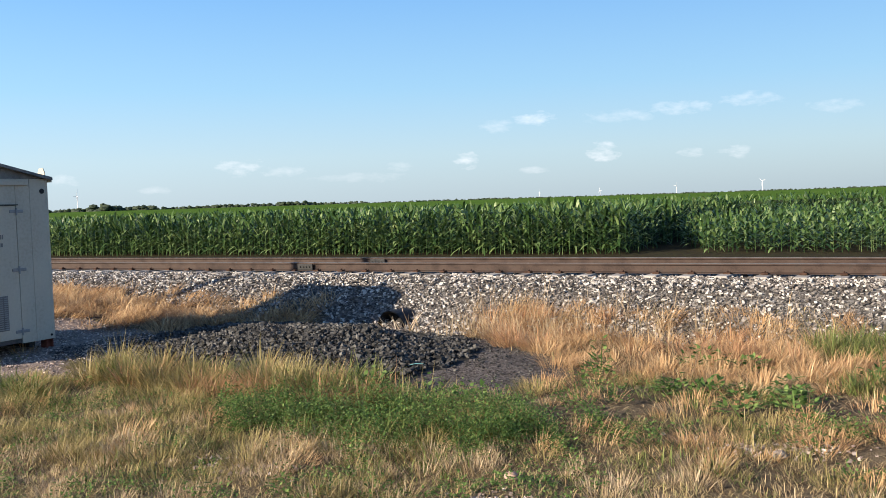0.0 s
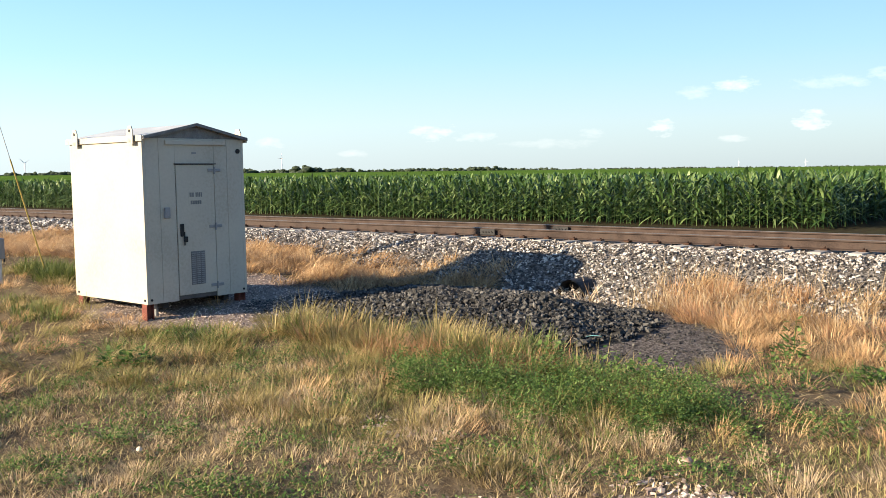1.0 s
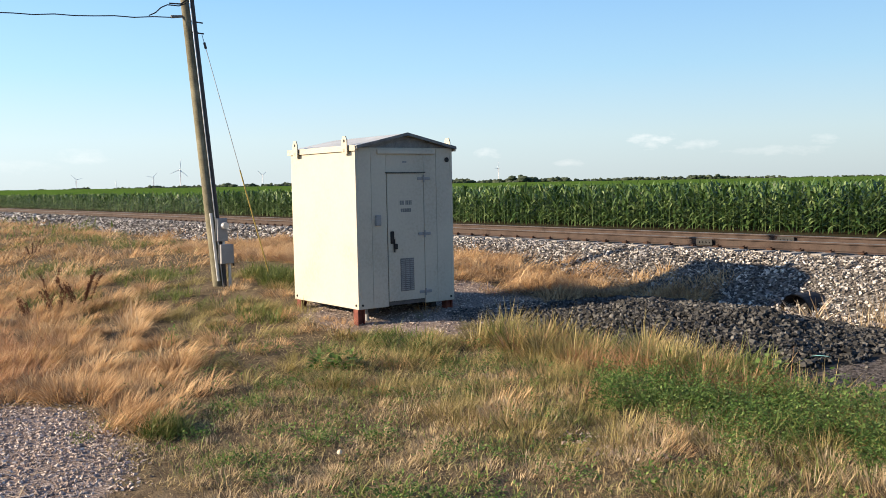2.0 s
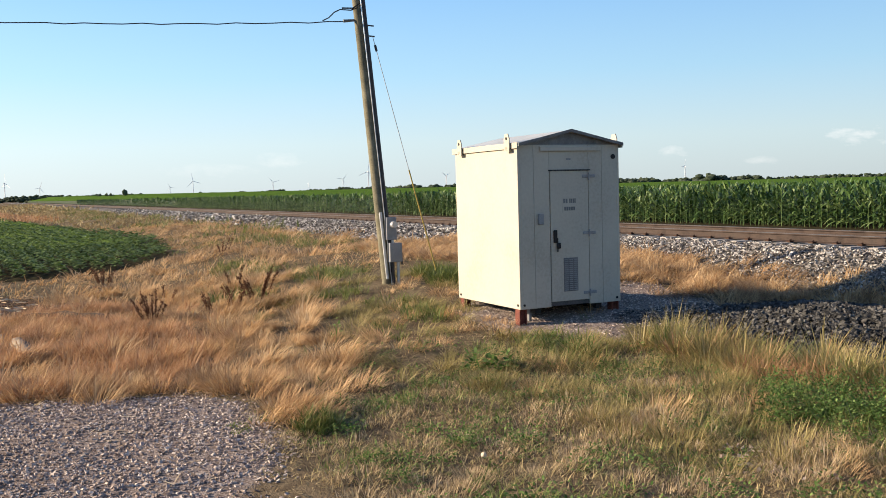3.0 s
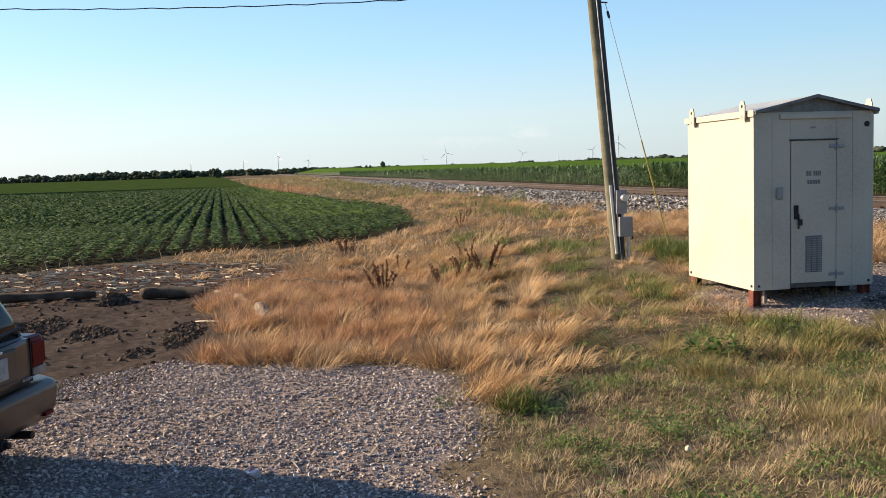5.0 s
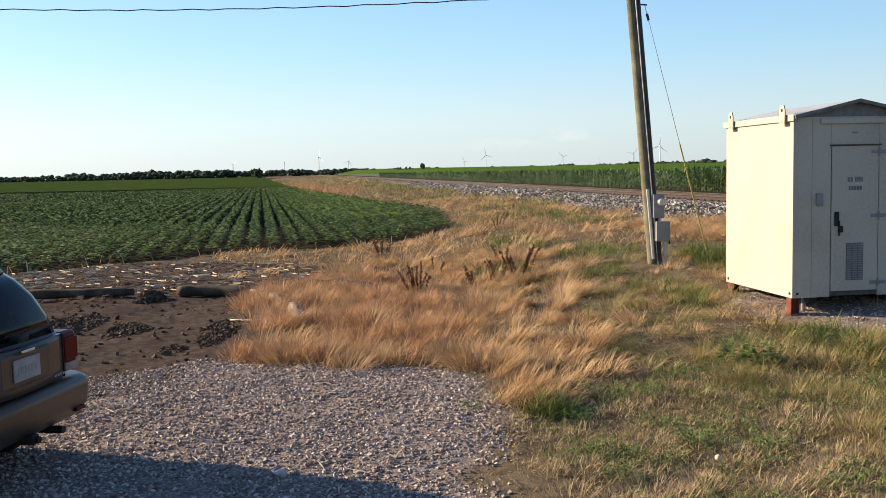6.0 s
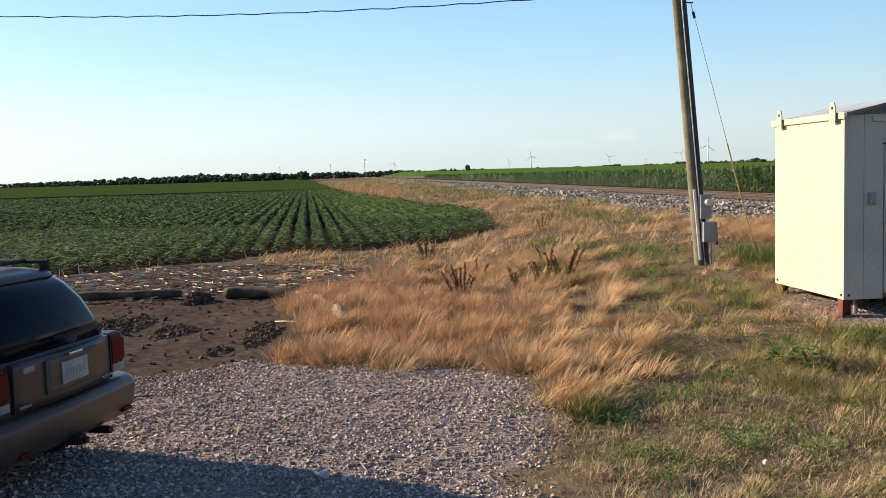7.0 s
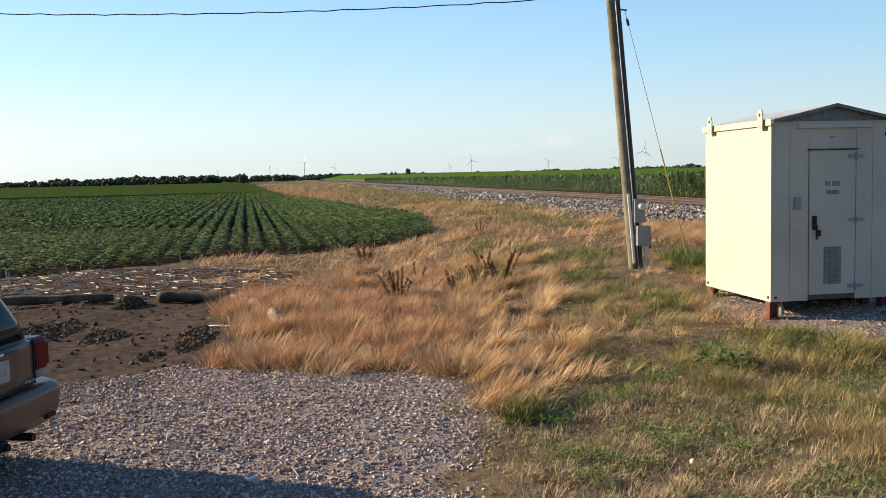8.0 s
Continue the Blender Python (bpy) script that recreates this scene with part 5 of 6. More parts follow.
    for name, ch, m, lab in (("dry_grass", straw, M_STRAW, "fluffy golden dry grass leaning in tufts"), ("bleached_grass", pale, M_STRAW_PALE, "bleached pale straw grass"),
                             ("rusty_grass", rust, M_STRAW_RED, "rust-tinged fine dry grass with feathery heads"), ("olive_grass", olive, M_OLIVE, "half-dry olive grass tussocks on the verge"),
                             ("matted_grass", dim, M_STRAW_DIM, "short matted brown grass over the soil"), ("green_grass", green, M_GREEN, "green grass tufts among the dry grass")):
        tagged(raw(name, *joined(ch), m), lab, "grass", kind="stuff")


def leafy(x, y, h, count, size, rad):
    n = len(x)
    X, Y, Hh = (np.repeat(np.broadcast_to(v, (n,)), count) for v in (x, y, h))
    az, r = rng.uniform(0, 6.28, n * count), rad * np.sqrt(rng.uniform(0, 1, n * count))
    bx, by = X + r * np.cos(az), Y + r * np.sin(az)
    z = gz(bx, by) + Hh * rng.uniform(.15, 1, n * count) * (1 - .5 * r / rad)
    return blades(np.stack([bx, by, z], 1), az + rng.normal(0, .8, n * count), size * rng.uniform(.7, 1.3, n * count), rng.uniform(.1, .9, n * count), rng.uniform(.05, .4, n * count), size * .6)


def build_weeds():
    patch = [(-6.6, 6.0), (-6.2, 6.9), (-5.7, 7.4), (-3.9, 7.5), (-3.0, 7.0), (-2.6, 6.4), (-3.2, 5.9), (-4.2, 5.7), (-5.4, 5.9)]
    x, y = zone(1900, -7.4, -2.0, 5.4, 7.8, lambda a, b: bare(a, b) * step(-.2, .45, inside(a, b, patch) + .45 * wavy(a, b, .4, 1)))
    ch = [leafy(x, y, .34 * rng.uniform(.35, 1.35, len(x)), 46, .027, .13)]
    x, y = zone(560, -3.4, 2.5, 6.2, 8.9, lambda a, b: bare(a, b) * step(-.05, .35, wavy(a, b, .55, 4)))
    ch.append(leafy(x, y, .20 * rng.uniform(.4, 1.25, len(x)), 26, .034, .13))
    x, y = zone(1900, -11.0, -2, 2.2, 7.2, lambda a, b: bare(a, b) * step(-.2, .35, wavy(a, b, .5, 6)) * (1 - .85 * fluffy(a, b)))
    ch.append(leafy(x, y, .15 * rng.uniform(.4, 1.4, len(x)), 20, .030, .12))
    tagged(raw("clover", *joined(ch), M_CLOVER), "low dark green clover and broadleaf weeds", "weeds", kind="stuff")
    # single upright weeds
    for cx, cy, h, lab in ((-3.38, 9.45, .62, "tall"), (-3.4, 9.3, .30, "low"), (-9.45, 4.82, .32, "broad"), (-9.25, 4.95, .26, "broad"), (-2.3, 8.7, .28, "broad"), (-1.95, 8.75, .26, "broad"), (-1.5, 7.95, .34, "broad"), (-1.0, 8.0, .42, "broad"), (-1.15, 8.75, .34, "broad"), (-2.4, 10.4, .34, "bushy"), (-1.85, 10.3, .24, "low"), (-.4, 10.0, .28, "broad"), (-.1, 8.3, .3, "broad"), (-12.3, 4.05, .5, "thin"), (-5.3, 7.55, .42, "broad"), (-4.6, 7.5, .36, "low"), (-4.2, 7.6, .34, "broad")):
        n = {"tall": 46, "low": 60, "broad": 70, "bushy": 70, "thin": 26}[lab]
        rad = {"tall": .10, "low": .25, "broad": .20, "bushy": .34, "thin": .08}[lab]
        v = leafy(np.array([cx]), np.array([cy]), h, n, .075 if lab != "thin" else .06, rad)
        st = tufts(np.array([cx]), np.array([cy]), 1, h, .01, .02, (0, 0), .98, .05, .1)
        w = thing("weed", lab + " green broadleaf weed in the verge", "weed", group="weeds in the verge")
        for nm, data in (("foliage", v), ("stem", st)):
            tagged(raw(nm, *data, M_CLOVER), kind="stuff" if nm == "foliage" else "").parent = w
    # dry dock
    for cx, cy, h, n in ((-16.5, 2.2, .62, 10), (-24.0, 2.15, .6, 7), (-17.2, 4.2, .85, 11), (-17.4, 3.85, .6, 6), (-16.9, 3.4, .55, 4), (-20.5, 4.6, .5, 3), (-29.5, 6.3, .6, 4), (-19.5, 2.9, .45, 2)):
        a = rng.uniform(0, 6.28, n)
        bx, by = cx + .18 * np.cos(a) * rng.uniform(0, 1, n), cy + .18 * np.sin(a) * rng.uniform(0, 1, n)
        base = np.stack([bx, by, gz(bx, by)], 1)
        hh = .9 * h * rng.uniform(.6, 1.1, n)
        stems = ribbons(base, a, hh, .95, .02, .016)
        k = np.repeat(np.arange(n), 60)
        u = rng.uniform(.25, 1, len(k))
        d = np.stack([np.cos(a), np.sin(a)], 1)
        pos = np.concatenate([base[k, :2] + d[k] * (hh[k] * .312 * u * (1 + .25 * u))[:, None], (base[k, 2] + hh[k] * (.95 * u - .02 * u * u))[:, None]], 1)
        seeds = rocks(pos + rng.normal(0, .014, pos.shape), .0165, 1)
        low = ribbons(np.repeat(base, 6, 0), rng.uniform(0, 6.28, n * 6), .26, .4, .4, .05)
        w = thing("dock_plant", "dead rust-brown dock plant with seed heads", "dock plant", group="dry dock plants")
        for nm, data in (("stem", stems), ("seed_head", seeds), ("leaf_rosette", low)):
            tagged(raw(nm, *data, M_DOCK), kind="stuff").parent = w


def build_lot_litter():
    x, y = scatter(LOT, 90, -11, -5.4, -3.5, 2.2, 0)
    n = len(x)
    az, ln = rng.uniform(0, 6.28, n), rng.uniform(.05, .28, n)
    straws = ribbons(np.stack([x, y, gz(x, y) + .015], 1), az, ln, .08, .08, .012)
    tagged(raw("loose_straws", *straws, M_STALK), "broken straws scattered over the gravel", "straw litter", kind="stuff")


build_grass()
build_weeds()
build_lot_litter()


# ---------------------------------------------------------------- corn litter and logs
def build_litter():
    n = 460
    x, y = scatter(LITTER, n * 2, -24, -17.5, -9, 1.2, .4)
    k = len(x)
    az, ln = rng.normal(1.4, .8, k), rng.uniform(.06, .28, k)
    d = np.stack([np.cos(az), np.sin(az), rng.normal(0, .06, k)], 1) * ln[:, None] / 2
    c = np.stack([x, y, gz(x, y) + .035], 1)
    p = np.stack([-np.sin(az), np.cos(az), 0 * az], 1) * .010
    up = np.array([0, 0, .018])
    v = np.stack([c - d - p, c - d + p, c - d + up, c + d - p, c + d + p, c + d + up], 1).reshape(-1, 3)
    o = np.arange(k)[:, None] * 6
    q = np.concatenate([o + [0, 1, 4, 3], o + [1, 2, 5, 4], o + [2, 0, 3, 5]])
    t = np.concatenate([o + [0, 2, 1], o + [3, 4, 5]])
    tagged(raw("corn_stubble", v, q, t, M_STALK), "bleached broken corn stalks lying on dark soil", "corn stubble", kind="stuff")
    # chaff and dead leaves on the soil, and stubs left standing along the beans
    x, y = scatter(LITTER, 5200, -24.5, -17.0, -9, 1.4, .6)
    m = len(x)
    chaff = blades(np.stack([x, y, gz(x, y) + .01], 1), rng.uniform(0, 6.28, m), rng.uniform(.08, .26, m), rng.uniform(.05, .35, m), .15, .035)
    tagged(raw("corn_chaff", *chaff, M_DOCK), "dark brown dead corn leaves on the soil", "chaff", kind="stuff")
    x, y = zone(160, -26, -19, -7, 3, lambda a, b: step(-.5, 0, .6 - np.abs(inside(a, b, SOY) + .5)))
    stubs = ribbons(np.stack([x, y, gz(x, y)], 1), rng.uniform(0, 6.28, len(x)), rng.uniform(.14, .42, len(x)), .96, .0, .022)
    tagged(raw("standing_stubs", *stubs, M_STALK), "bleached corn stubs standing at the field edge", "corn stubble", kind="stuff")


def log(name, pts, r, mat, label):
    bm = bmesh.new()
    n = 12
    pts = [Vector(p) for p in pts]
    fine = []
    for a, b in zip(pts, pts[1:]):
        for i in range(5):
            fine.append(a.lerp(b, i / 5))
    fine.append(pts[-1])
    rings = []
    for i, p in enumerate(fine):
        d = (fine[min(i + 1, len(fine) - 1)] - fine[max(i - 1, 0)]).normalized()
        s = d.cross(Vector((0, 0, 1))).normalized()
        u = s.cross(d)
        rr = r * (1 + .12 * math.sin(i * 1.7) + .05 * math.sin(i * 4.1)) * (.8 if i in (0, len(fine) - 1) else 1)
        rings.append([bm.verts.new(p + (s * math.cos(k * 2 * math.pi / n) + u * math.sin(k * 2 * math.pi / n)) * rr * (1 + .07 * math.sin(k * 3 + i))) for k in range(n)])
    for a, b in zip(rings, rings[1:]):
        for k in range(n):
            bm.faces.new((a[k], a[(k + 1) % n], b[(k + 1) % n], b[k]))
    bm.faces.new(rings[0][::-1]), bm.faces.new(rings[-1])
    bmesh.ops.recalc_face_normals(bm, faces=bm.faces)
    return tagged(smooth(part(name, bm, mat)), label, "log", "logs at the field edge")


build_litter()
log("log", [(-18.7, -6.2, .0), (-18.5, -4.6, .02), (-18.3, -3.0, .02)], .085, M_DARKLOG, "long dark rotten log on the mud")
log("log", [(-18.0, -2.15, .03), (-17.9, -1.6, .04), (-17.5, -.7, .02)], .11, M_DARKLOG, "thick dark log lying on the mud")
log("log", [(-17.3, -.75, .05), (-16.2, -.25, .06), (-15.3, -.12, .04)], .075, M_LOG, "weathered grey log half in dry grass")
log("log", [(-15.1, .02, .05), (-14.2, .08, .10), (-13.4, .12, .06)], .10, M_LOG, "pale grey log end in dry grass")
log("log", [(-18.2, .2, .05), (-18.0, .9, .06), (-17.2, 1.6, .03)], .09, M_DARKLOG, "thin dark log among dry grass")
log("stick", [(-14.3, -.9, .0), (-14.0, -.45, .03), (-13.9, -.2, .02)], .025, M_STALK, "pale broken stick on the mud")


# ---------------------------------------------------------------- small litter
def lump(name, loc, size, mat, label, category, seed=0):
    bm = bmesh.new()
    bmesh.ops.create_icosphere(bm, subdivisions=3, radius=1)
    for v in bm.verts:
        k = 1 + .22 * noise.noise(v.co * 1.7 + Vector((seed, 0, 0))) + .1 * noise.noise(v.co * 4 + Vector((0, seed, 0)))
        v.co = Vector((v.co.x * size[0], v.co.y * size[1], v.co.z * size[2])) * k
    ob = part(name, bm, mat)
    ob.location = loc
    return tagged(ob, label, category)


lump("stone", (-2.74, 5.42, float(gz(-2.74, 5.42)) + .05), (.062, .048, .036), surf("pale_stone", [(.30, .19, .14), (.37, .25, .19), (.44, .32, .26)], 5, 40), "pale pinkish stone in bleached grass", "stone", 3)
lump("stone", (-6.36, 3.20, .05), (.026, .022, .022), M_STALK, "small white stone in the verge", "stone", 5)
lump("stone", (-.95, 6.75, float(gz(-.95, 6.75)) + .02), (.06, .05, .04), M_BALLAST, "grey stone in the verge", "stone", 8)


def build_can():
    can = thing("crushed_can", "crushed silver drink can lying on gravel", "can", (-6.74, .04, float(gz(-6.74, .04)) + .035), turn=35)
    bm = bmesh.new()
    bmesh.ops.create_cone(bm, cap_ends=True, segments=16, radius1=.033, radius2=.033, depth=.12, matrix=Matrix.Rotation(radians(90), 4, "Y"))
    bmesh.ops.subdivide_edges(bm, edges=[e for e in bm.edges if abs(e.verts[0].co.x - e.verts[1].co.x) > .05], cuts=4)
    for v in bm.verts:
        v.co.z *= .75 + .25 * math.sin(v.co.x * 40)
        v.co.y *= 1 + .2 * math.cos(v.co.x * 50)
    part("body", bm, M_GALV, can)
    part("label_band", tubed((-.02, 0, -.002), (.03, 0, -.002), .0325, n=16), surf("red_print", [(.45, .05, .05), (.55, .08, .07), (.60, .2, .18)], 20, 60, .4), can, "faded red print")


build_can()
scrap = raw("plastic_scrap", *ribbons(np.array([[-5.75, 9.0, float(gz(-5.75, 9.0) + pile_z(-5.75, 9.0)) + .03]]), np.array([.3]), .17, .3, .25, .06),
            surf("green_plastic", [(.16, .42, .36), (.22, .52, .45), (.30, .60, .52)], 8, 40, .4))
tagged(scrap, "torn strip of green plastic on the dark stones", "plastic scrap")
# added black ring and disc stand in for a shaded hollow by the ballast
hollow = thing("culvert_pipe", "black ring and disc standing in for a shaded hollow under the ballast", "pipe", (-8.05, 12.42, .12))
bm = bmesh.new()
for r0, r1, y in ((.25, .25, 0), (.23, .23, .0)):
    bmesh.ops.create_cone(bm, cap_ends=False, segments=24, radius1=r0, radius2=r1, depth=.5, matrix=Matrix.Translation((0, .1, .05)) @ Matrix.Rotation(radians(90), 4, "X"))
part("pipe", bm, M_HOLE, hollow)
part("opening", tubed((0, .1, .05), (0, .16, .05), .24, n=24), M_HOLE, hollow, "black disc painted as the shade inside")
x, y = rng.normal(-7.55, .18, 14), rng.normal(12.0, .1, 14)
tagged(raw("dead_stems", *tufts(x, y, 3, .55, .08, .014, (-.3, 0), .8, .02, .3), M_STALK), "bleached dead stems at the shaded hollow", "dead stems", kind="stuff")


# ---------------------------------------------------------------- woods and wind turbines on the horizon
def build_woods():
    chunks = []
    ico = bmesh.new()
    bmesh.ops.create_icosphere(ico, subdivisions=1, radius=1)
    iv = np.array([v.co[:] for v in ico.verts])
    it = np.array([[v.index for v in f.verts] for f in ico.faces])
    ico.free()
    yaws = (-10, 20, 28, 32, 37, 41, 45, 48, 50, 53, 60, 65, 70, 76, 80, 87, 90, 94, 97, 100, 105, 110, 125)
    tops = (.05, .07, .14, .12, .31, .30, .26, .5, .30, .46, .36, .38, .3, .24, .22, .33, .31, .36, .43, .38, .26, .17, .15)
    groups = []
    for yaw in np.arange(-10, 125, .15):
        R = 1150 if yaw < 94 else 900 + 250 * float(step(100, 112, yaw))
        h = 2.2 + R * math.tan(radians(float(np.interp(yaw, yaws, tops)))) * (.86 + .16 * math.sin(yaw * 2.3) * math.sin(yaw * .77 + 1))
        groups.append((yaw + float(rng.normal(0, .05)), R + float(rng.uniform(-40, 40)), h * float(rng.uniform(.86, 1.08))))
    groups += [(48.3, 1100, 13), (47.9, 1100, 11), (48.7, 1100, 10), (92.75, 620, 7.6), (92.85, 620, 7.2), (92.8, 618, 6.4), (83.9, 700, 6.6), (84.3, 700, 5.6), (82.98, 700, 8.6), (36.7, 1100, 9)]
    for yaw, R, h in groups:
        a = radians(yaw)
        cx, cy = -math.sin(a) * R, math.cos(a) * R
        for k in range(8):
            w = 2.2 if R > 800 else .9
            s = h * rng.uniform(.17, .30, 3) * np.array([w * .7, w * .7, 1])
            c = np.array([cx, cy, 0]) + np.array([rng.normal(0, h * w * .24), rng.normal(0, h * w * .24), h * rng.uniform(.15, .82)])
            v = iv * (1 + rng.uniform(-.28, .22, (len(iv), 1))) * s + c
            chunks.append((v, None, it))
        chunks.append((np.array([[cx - .4, cy, 0], [cx + .4, cy, 0], [cx, cy + .4, 0], [cx, cy, h * .6]]), None, np.array([[0, 1, 3], [1, 2, 3], [2, 0, 3]])))
    tagged(raw("far_woods", *joined(chunks), M_LEAF_HAZED), "dark green tree line along the horizon", "woods", kind="stuff")


def build_turbine():
    t = thing("wind_turbine", "white wind turbine far off on the horizon", "wind turbine", group="wind turbines on the horizon")
    part("tower", tubed((0, 0, 0), (0, 0, 1), .028, .016, 12), M_TURBINE, t)
    nac = part("nacelle", boxed(-.03, .06, -.022, .022, .985, 1.03, .008), M_TURBINE, t)
    part("hub", tubed((-.06, 0, 1.005), (-.03, 0, 1.005), .012, .02, 10), M_TURBINE, nac)
    for k in range(3):
        bm = bmesh.new()
        b = [bm.verts.new(p) for p in ((-.05, -.012, .01), (-.05, .016, .01), (-.047, .02, .12), (-.05, .004, .52), (-.05, -.004, .52), (-.052, -.012, .12))]
        u = [bm.verts.new(v.co + Vector((-.006, 0, 0))) for v in b]
        bm.faces.new(b), bm.faces.new(u[::-1])
        for i in range(6):
            bm.faces.new((b[i], u[i], u[(i + 1) % 6], b[(i + 1) % 6]))
        bmesh.ops.recalc_face_normals(bm, faces=bm.faces)
        o = part("blade", bm, M_TURBINE, t)
        o.matrix_basis = Matrix.Translation((0, 0, 1.005)) @ Matrix.Rotation(radians(120 * k), 4, "X")
    return t


def place_turbines():
    first = build_turbine()
    spots = [(89.23, .98), (91.28, .73), (94.32, .64), (87.45, .69), (79.09, .89), (74.43, .71), (70.25, .78), (68.71, 1.2), (80.4, .55), (63.95, .82), (49.7, .95), (22.5, .36), (14.4, .45), (9.55, .55), (18.86, .34), (59.0, .6), (72.3, .5)]
    for i, (yaw, el) in enumerate(spots):
        R, a = 4300.0, radians(yaw)
        h = 2.2 + R * math.tan(radians(el))
        m = Matrix.Translation((-math.sin(a) * R, math.cos(a) * R, 0)) @ Matrix.Rotation(radians(-60 + 9 * i), 4, "Z") @ Matrix.Scale(h, 4)
        if i == 0:
            first.matrix_basis = m
        else:
            c = copy_thing(first, Matrix.Identity(4))
            c.matrix_basis = m
            for ch in c.children:
                if ch.name.startswith("blade"):
                    ch.matrix_basis = Matrix.Translation((0, 0, 1.005)) @ Matrix.Rotation(radians(33 * i), 4, "X") @ Matrix.Translation((0, 0, -1.005)) @ ch.matrix_basis


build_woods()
place_turbines()


# ---------------------------------------------------------------- parked car
M_CARPAINT = surf("gold_paint", [(.060, .042, .032), (.072, .051, .039), (.085, .061, .047)], 2, 40, .38, .2, .03, .001, spec=.5)
M_CARGLASS = surf("tinted_glass", [(.006, .007, .010), (.009, .010, .014), (.012, .014, .018)], 2, 30, .15, 0, 0, spec=.12)
M_TAIL = surf("tail_lens", [(.07, .0015, .004), (.095, .002, .006), (.12, .003, .008)], 8, 60, .3, 0, .05, .001, spec=.1)
M_LENS = surf("clear_lens_and_reflection", [(.17, .16, .16), (.22, .21, .21), (.27, .26, .26)], 8, 60, .25)
M_TYRE = surf("tyre", [(.012, .012, .013), (.02, .02, .021), (.035, .033, .03)], 8, 60, .85)
M_CHROME = surf("chrome", [(.55, .55, .56), (.62, .62, .63), (.70, .70, .71)], 8, 60, .15, 1.0, 0)
M_LICENCE = surf("licence_white", [(.24, .25, .26), (.30, .31, .32), (.36, .37, .38)], 8, 60, .5)


def car_ring(bm, z, w, rear, front, rad, n=7):
    """A rounded rectangle in plan at height z."""
    pts = []
    for cx, cy, a0 in ((w - rad, rear + rad, -90), (w - rad, front - rad, 0), (-w + rad, front - rad, 90), (-w + rad, rear + rad, 180)):
        for i in range(n):
            a = radians(a0 + 90 * i / (n - 1))
            pts.append((cx + rad * math.cos(a), cy + rad * math.sin(a)))
    # a slight bow of the tail
    return [bm.verts.new((x, y + (.13 * (x / w) ** 2 if y < 1 else 0), z)) for x, y in pts]


def car_loft(levels, cap_low=True, cap_top=True):
    bm = bmesh.new()
    rings = [car_ring(bm, *lv) for lv in levels]
    for a, b in zip(rings, rings[1:]):
        for i in range(len(a)):
            j = (i + 1) % len(a)
            bm.faces.new((a[i], a[j], b[j], b[i]))
    if cap_low:
        bm.faces.new(rings[0][::-1])
    if cap_top:
        bm.faces.new(rings[-1])
    bmesh.ops.recalc_face_normals(bm, faces=bm.faces)
    return bm


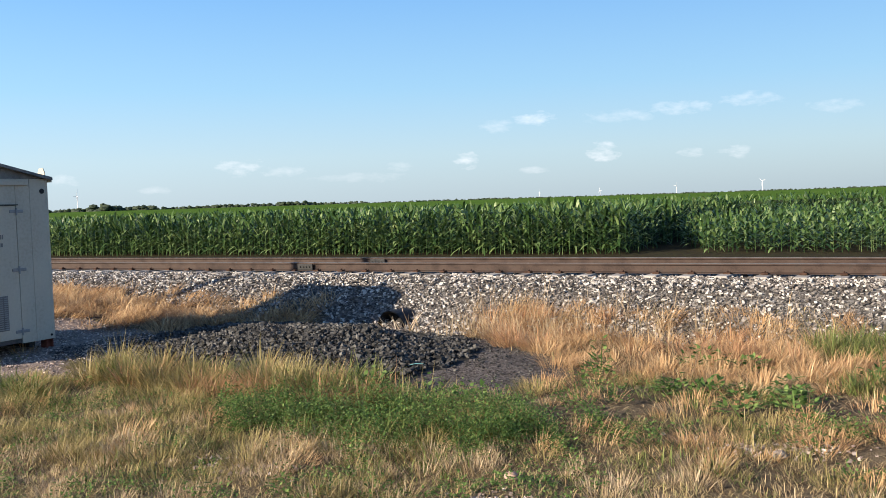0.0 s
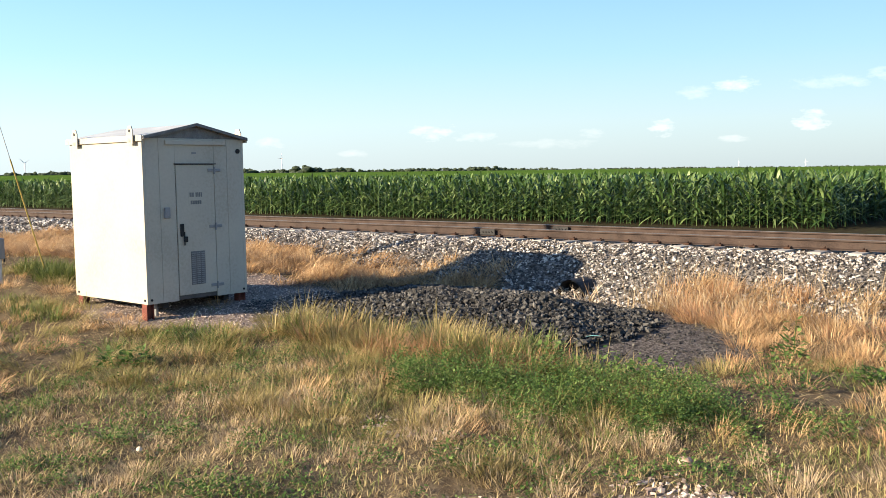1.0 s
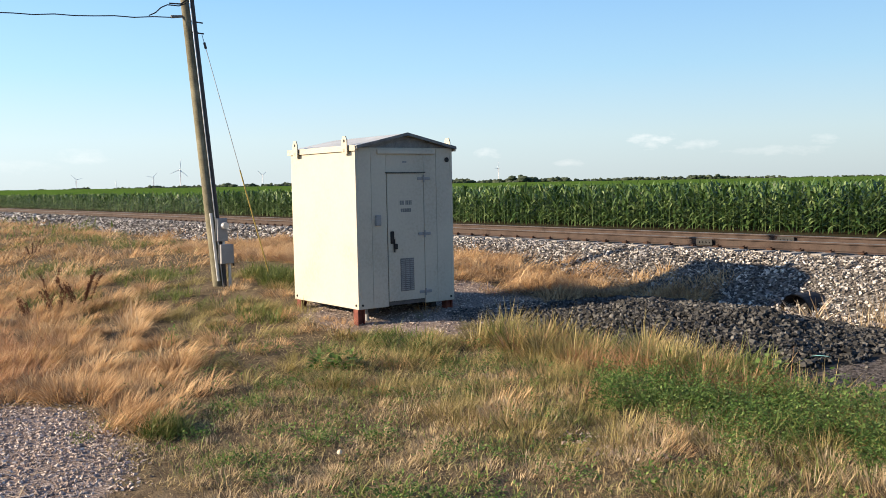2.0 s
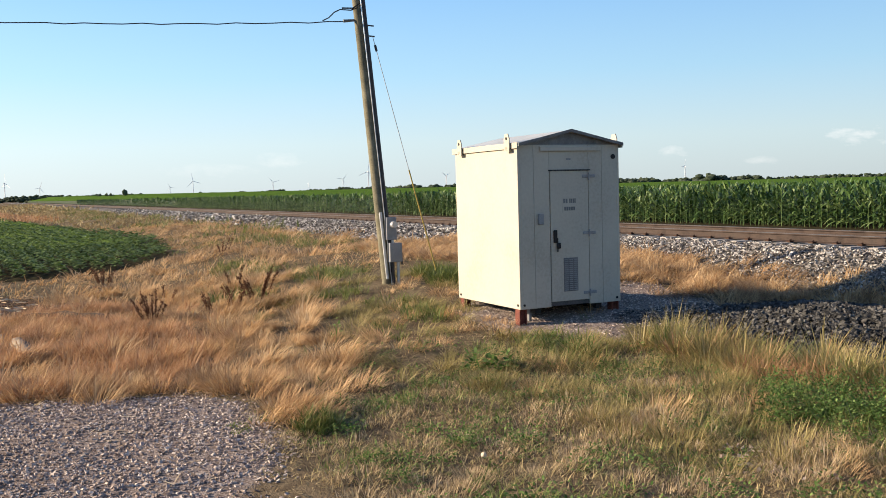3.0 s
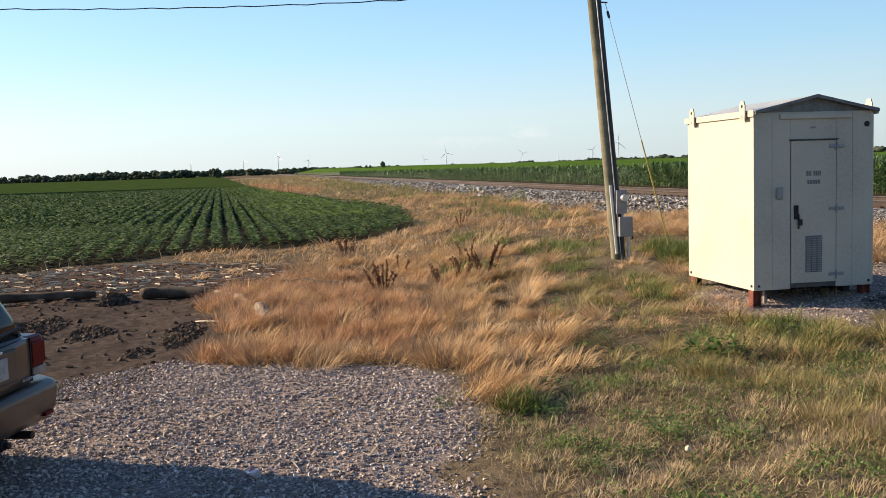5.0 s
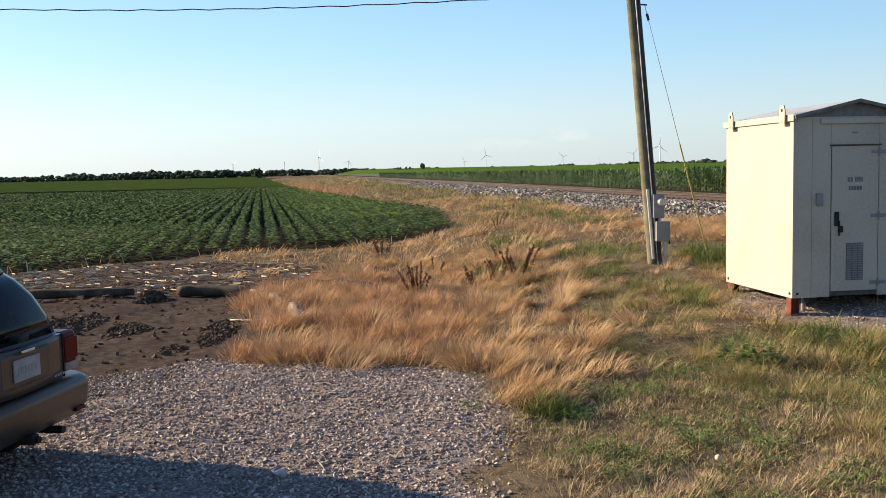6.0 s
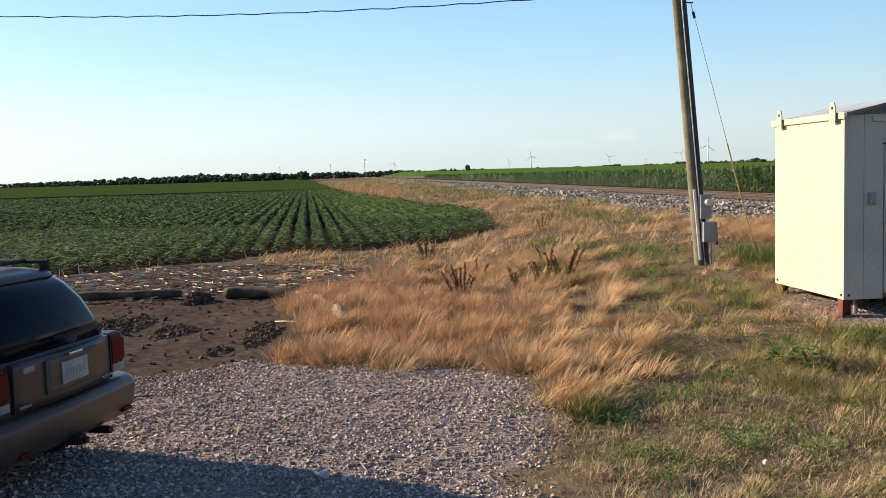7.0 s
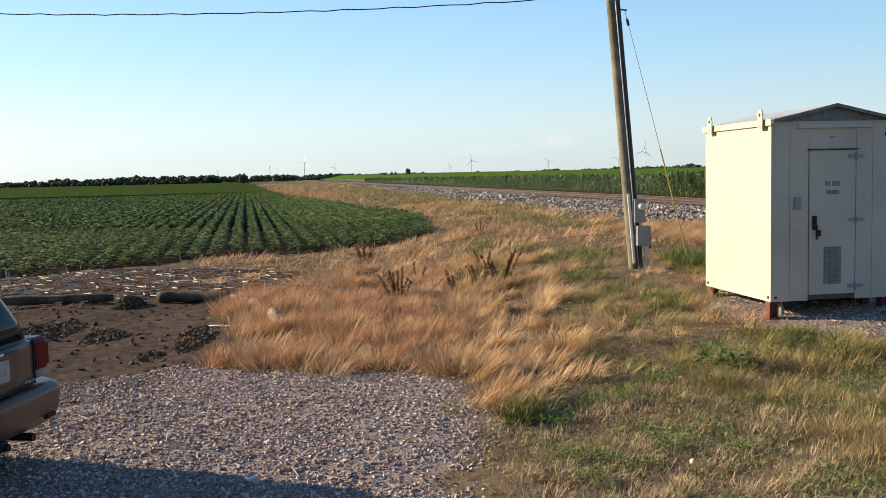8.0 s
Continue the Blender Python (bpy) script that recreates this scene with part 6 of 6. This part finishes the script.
def build_car():
    car = thing("parked_car", "gold sport utility car parked on gravel, seen from behind", "car", (-6.87, -1.66, float(gz(-6.9, -2.5)) - .02), turn=163.1)
    smooth(part("body", car_loft([(.30, .80, .18, 4.2, .2), (.42, .86, .10, 4.28, .2), (.64, .87, .06, 4.30, .30), (.80, .875, .045, 4.28, .32), (.94, .87, .05, 4.15, .32), (1.00, .86, .065, 3.9, .32), (1.03, .845, .09, 3.3, .32)]), M_CARPAINT, car, "gold metallic body"))
    smooth(part("glasshouse", car_loft([(1.028, .835, .09, 3.2, .30), (1.16, .805, .13, 2.95, .30), (1.32, .755, .21, 2.65, .30), (1.44, .70, .31, 2.42, .30), (1.50, .66, .40, 2.3, .28)]), M_CARGLASS, car, "dark tinted windows"))
    smooth(part("roof", car_loft([(1.498, .67, .39, 2.32, .28), (1.52, .66, .40, 2.30, .28), (1.55, .60, .52, 2.2, .26), (1.572, .45, .72, 2.0, .2), (1.58, .25, .95, 1.8, .1)]), M_CARPAINT, car, "gold roof skin"))
    bump = smooth(part("rear_bumper", car_loft([(.33, .80, .06, .6, .12), (.38, .865, -.03, .62, .16), (.46, .895, -.085, .64, .18), (.60, .90, -.10, .64, .18), (.655, .895, -.085, .64, .18), (.675, .88, -.03, .62, .16)]), M_CARPAINT, car, "gold bumper with a dark step"))
    for s in (-1, 1):
        bm = boxed(s * .62 - .06, s * .62 + .06, -.012, .03, .42, .45, .005)
        part("reflector", bm, M_TAIL, bump, "red reflector")
        tl = bmesh.new()
        x0, x1 = (.60, .815) if s > 0 else (-.815, -.60)
        box(tl, x0, x1, .105, .40, .70, 1.02, .04)
        t = part("tail_light", tl, M_TAIL, car, "red tail light cluster")
        part("reverse_lens", boxed(x0 + .015, x1 - .02, .092, .11, .72, .78, .006), M_LENS, t, "clear reversing lens")
        part("brake_lens", boxed(x0 + .015, x1 - .02, .092, .11, .80, .97, .006), M_TAIL, t)
    # tailgate: seam, recess, plate, handle, badges as plain shapes
    bm = bmesh.new()
    grid = [[bm.verts.new((.575 * (i / 8 - 1), .036 + .13 * (.575 * (i / 8 - 1) / .875) ** 2 + .05 * max(0, z - .95), z)) for i in range(17)] for z in (.69, .76, .85, .93, .98, 1.02)]
    for a, b in zip(grid, grid[1:]):
        for i in range(16):
            bm.faces.new((a[i], a[i + 1], b[i + 1], b[i]))
    solid = bmesh.ops.extrude_face_region(bm, geom=list(bm.faces))
    bmesh.ops.translate(bm, verts=[v for v in solid["geom"] if isinstance(v, bmesh.types.BMVert)], vec=(0, .04, 0))
    bmesh.ops.recalc_face_normals(bm, faces=bm.faces)
    gate = smooth(part("tailgate", bm, M_CARPAINT, car, "gold tailgate"))
    for x0, x1, z0, z1 in ((-.588, -.578, .69, 1.02), (.578, .588, .69, 1.02)):
        part("seam", boxed(x0, x1, .085, .12, z0, z1), M_HOLE, gate)
    part("plate_recess", boxed(-.30, .30, .026, .05, .755, 1.0, .01), M_DARKTRIM, gate, "recessed plate housing")
    part("recess_panel", boxed(-.285, .285, .022, .04, .77, .985, .008), M_CARPAINT, gate)
    lp = part("licence_plate", boxed(-.155, .155, .010, .023, .80, .955, .004), M_LICENCE, gate, "white licence plate with plain bars")
    for k in range(6):
        part("plate_bar", boxed(-.115 + k * .04, -.09 + k * .04, .008, .011, .85, .90), M_METER, lp)
    part("gate_handle", boxed(-.08, .08, -.004, .02, .992, 1.012, .006), M_CHROME, gate, "bright tailgate handle")
    for x, wd in ((-.56, .12), (.40, .14)):
        for k in range(4):
            part("badge", boxed(x + k * wd / 4, x + k * wd / 4 + wd / 6, .055, .075, .72, .738), M_METER, gate)
    # pale patch laid on the tailgate to paint in a reflection
    part("sticker", boxed(-.50, -.38, .062, .08, .945, .985), M_LENS, gate, "pale patch painted as a reflection")
    wp = part("wiper_motor", boxed(-.05, .08, .03, .12, 1.06, 1.11, .02), M_HOLE, car, "black rear wiper")
    part("wiper_arm", tubed((0, .05, 1.10), (.48, .09, 1.115), .014, n=8), M_HOLE, wp)
    for s in (-1, 1):
        rail = part("roof_rail", tubed((s * .54, .55, 1.60), (s * .54, 2.1, 1.60), .018, n=10), M_HOLE, car, "black roof rail")
        for y in (.58, 1.3, 2.05):
            part("rail_foot", boxed(s * .54 - .02, s * .54 + .02, y - .04, y + .04, 1.53, 1.595, .008), M_HOLE, rail)
    for y in (.75, 1.75):
        part("cross_bar", tubed((-.54, y, 1.605), (.54, y, 1.605), .016, n=10), M_HOLE, car)
    for x in (-.79, .79):
        for y in (.86, 3.45):
            w = thing("wheel", "", "", (x, y, .34))
            w.parent = car
            bm = bmesh.new()
            bmesh.ops.create_cone(bm, cap_ends=True, segments=32, radius1=.345, radius2=.345, depth=.22, matrix=Matrix.Rotation(radians(90), 4, "Y"))
            bmesh.ops.bevel(bm, geom=[e for e in bm.edges if abs(e.verts[0].co.x - e.verts[1].co.x) < .01], offset=.04, segments=3, affect="EDGES")
            part("tyre", bm, M_TYRE, w, "black tyre")
            part("rim", tubed((-.112, 0, 0), (.112, 0, 0), .21, n=20), M_GALV, w, "silver rim")
    hitch = part("tow_hitch", boxed(-.04, .04, -.02, .3, .33, .40, .008), M_HOLE, car, "black tow hitch")
    part("tow_ball", tubed((0, -.05, .365), (0, .02, .365), .024, n=12), M_HOLE, hitch)
    part("exhaust", tubed((.45, .04, .31), (.45, .5, .31), .03, n=12), M_HOLE, car, "dark exhaust pipe")


build_car()
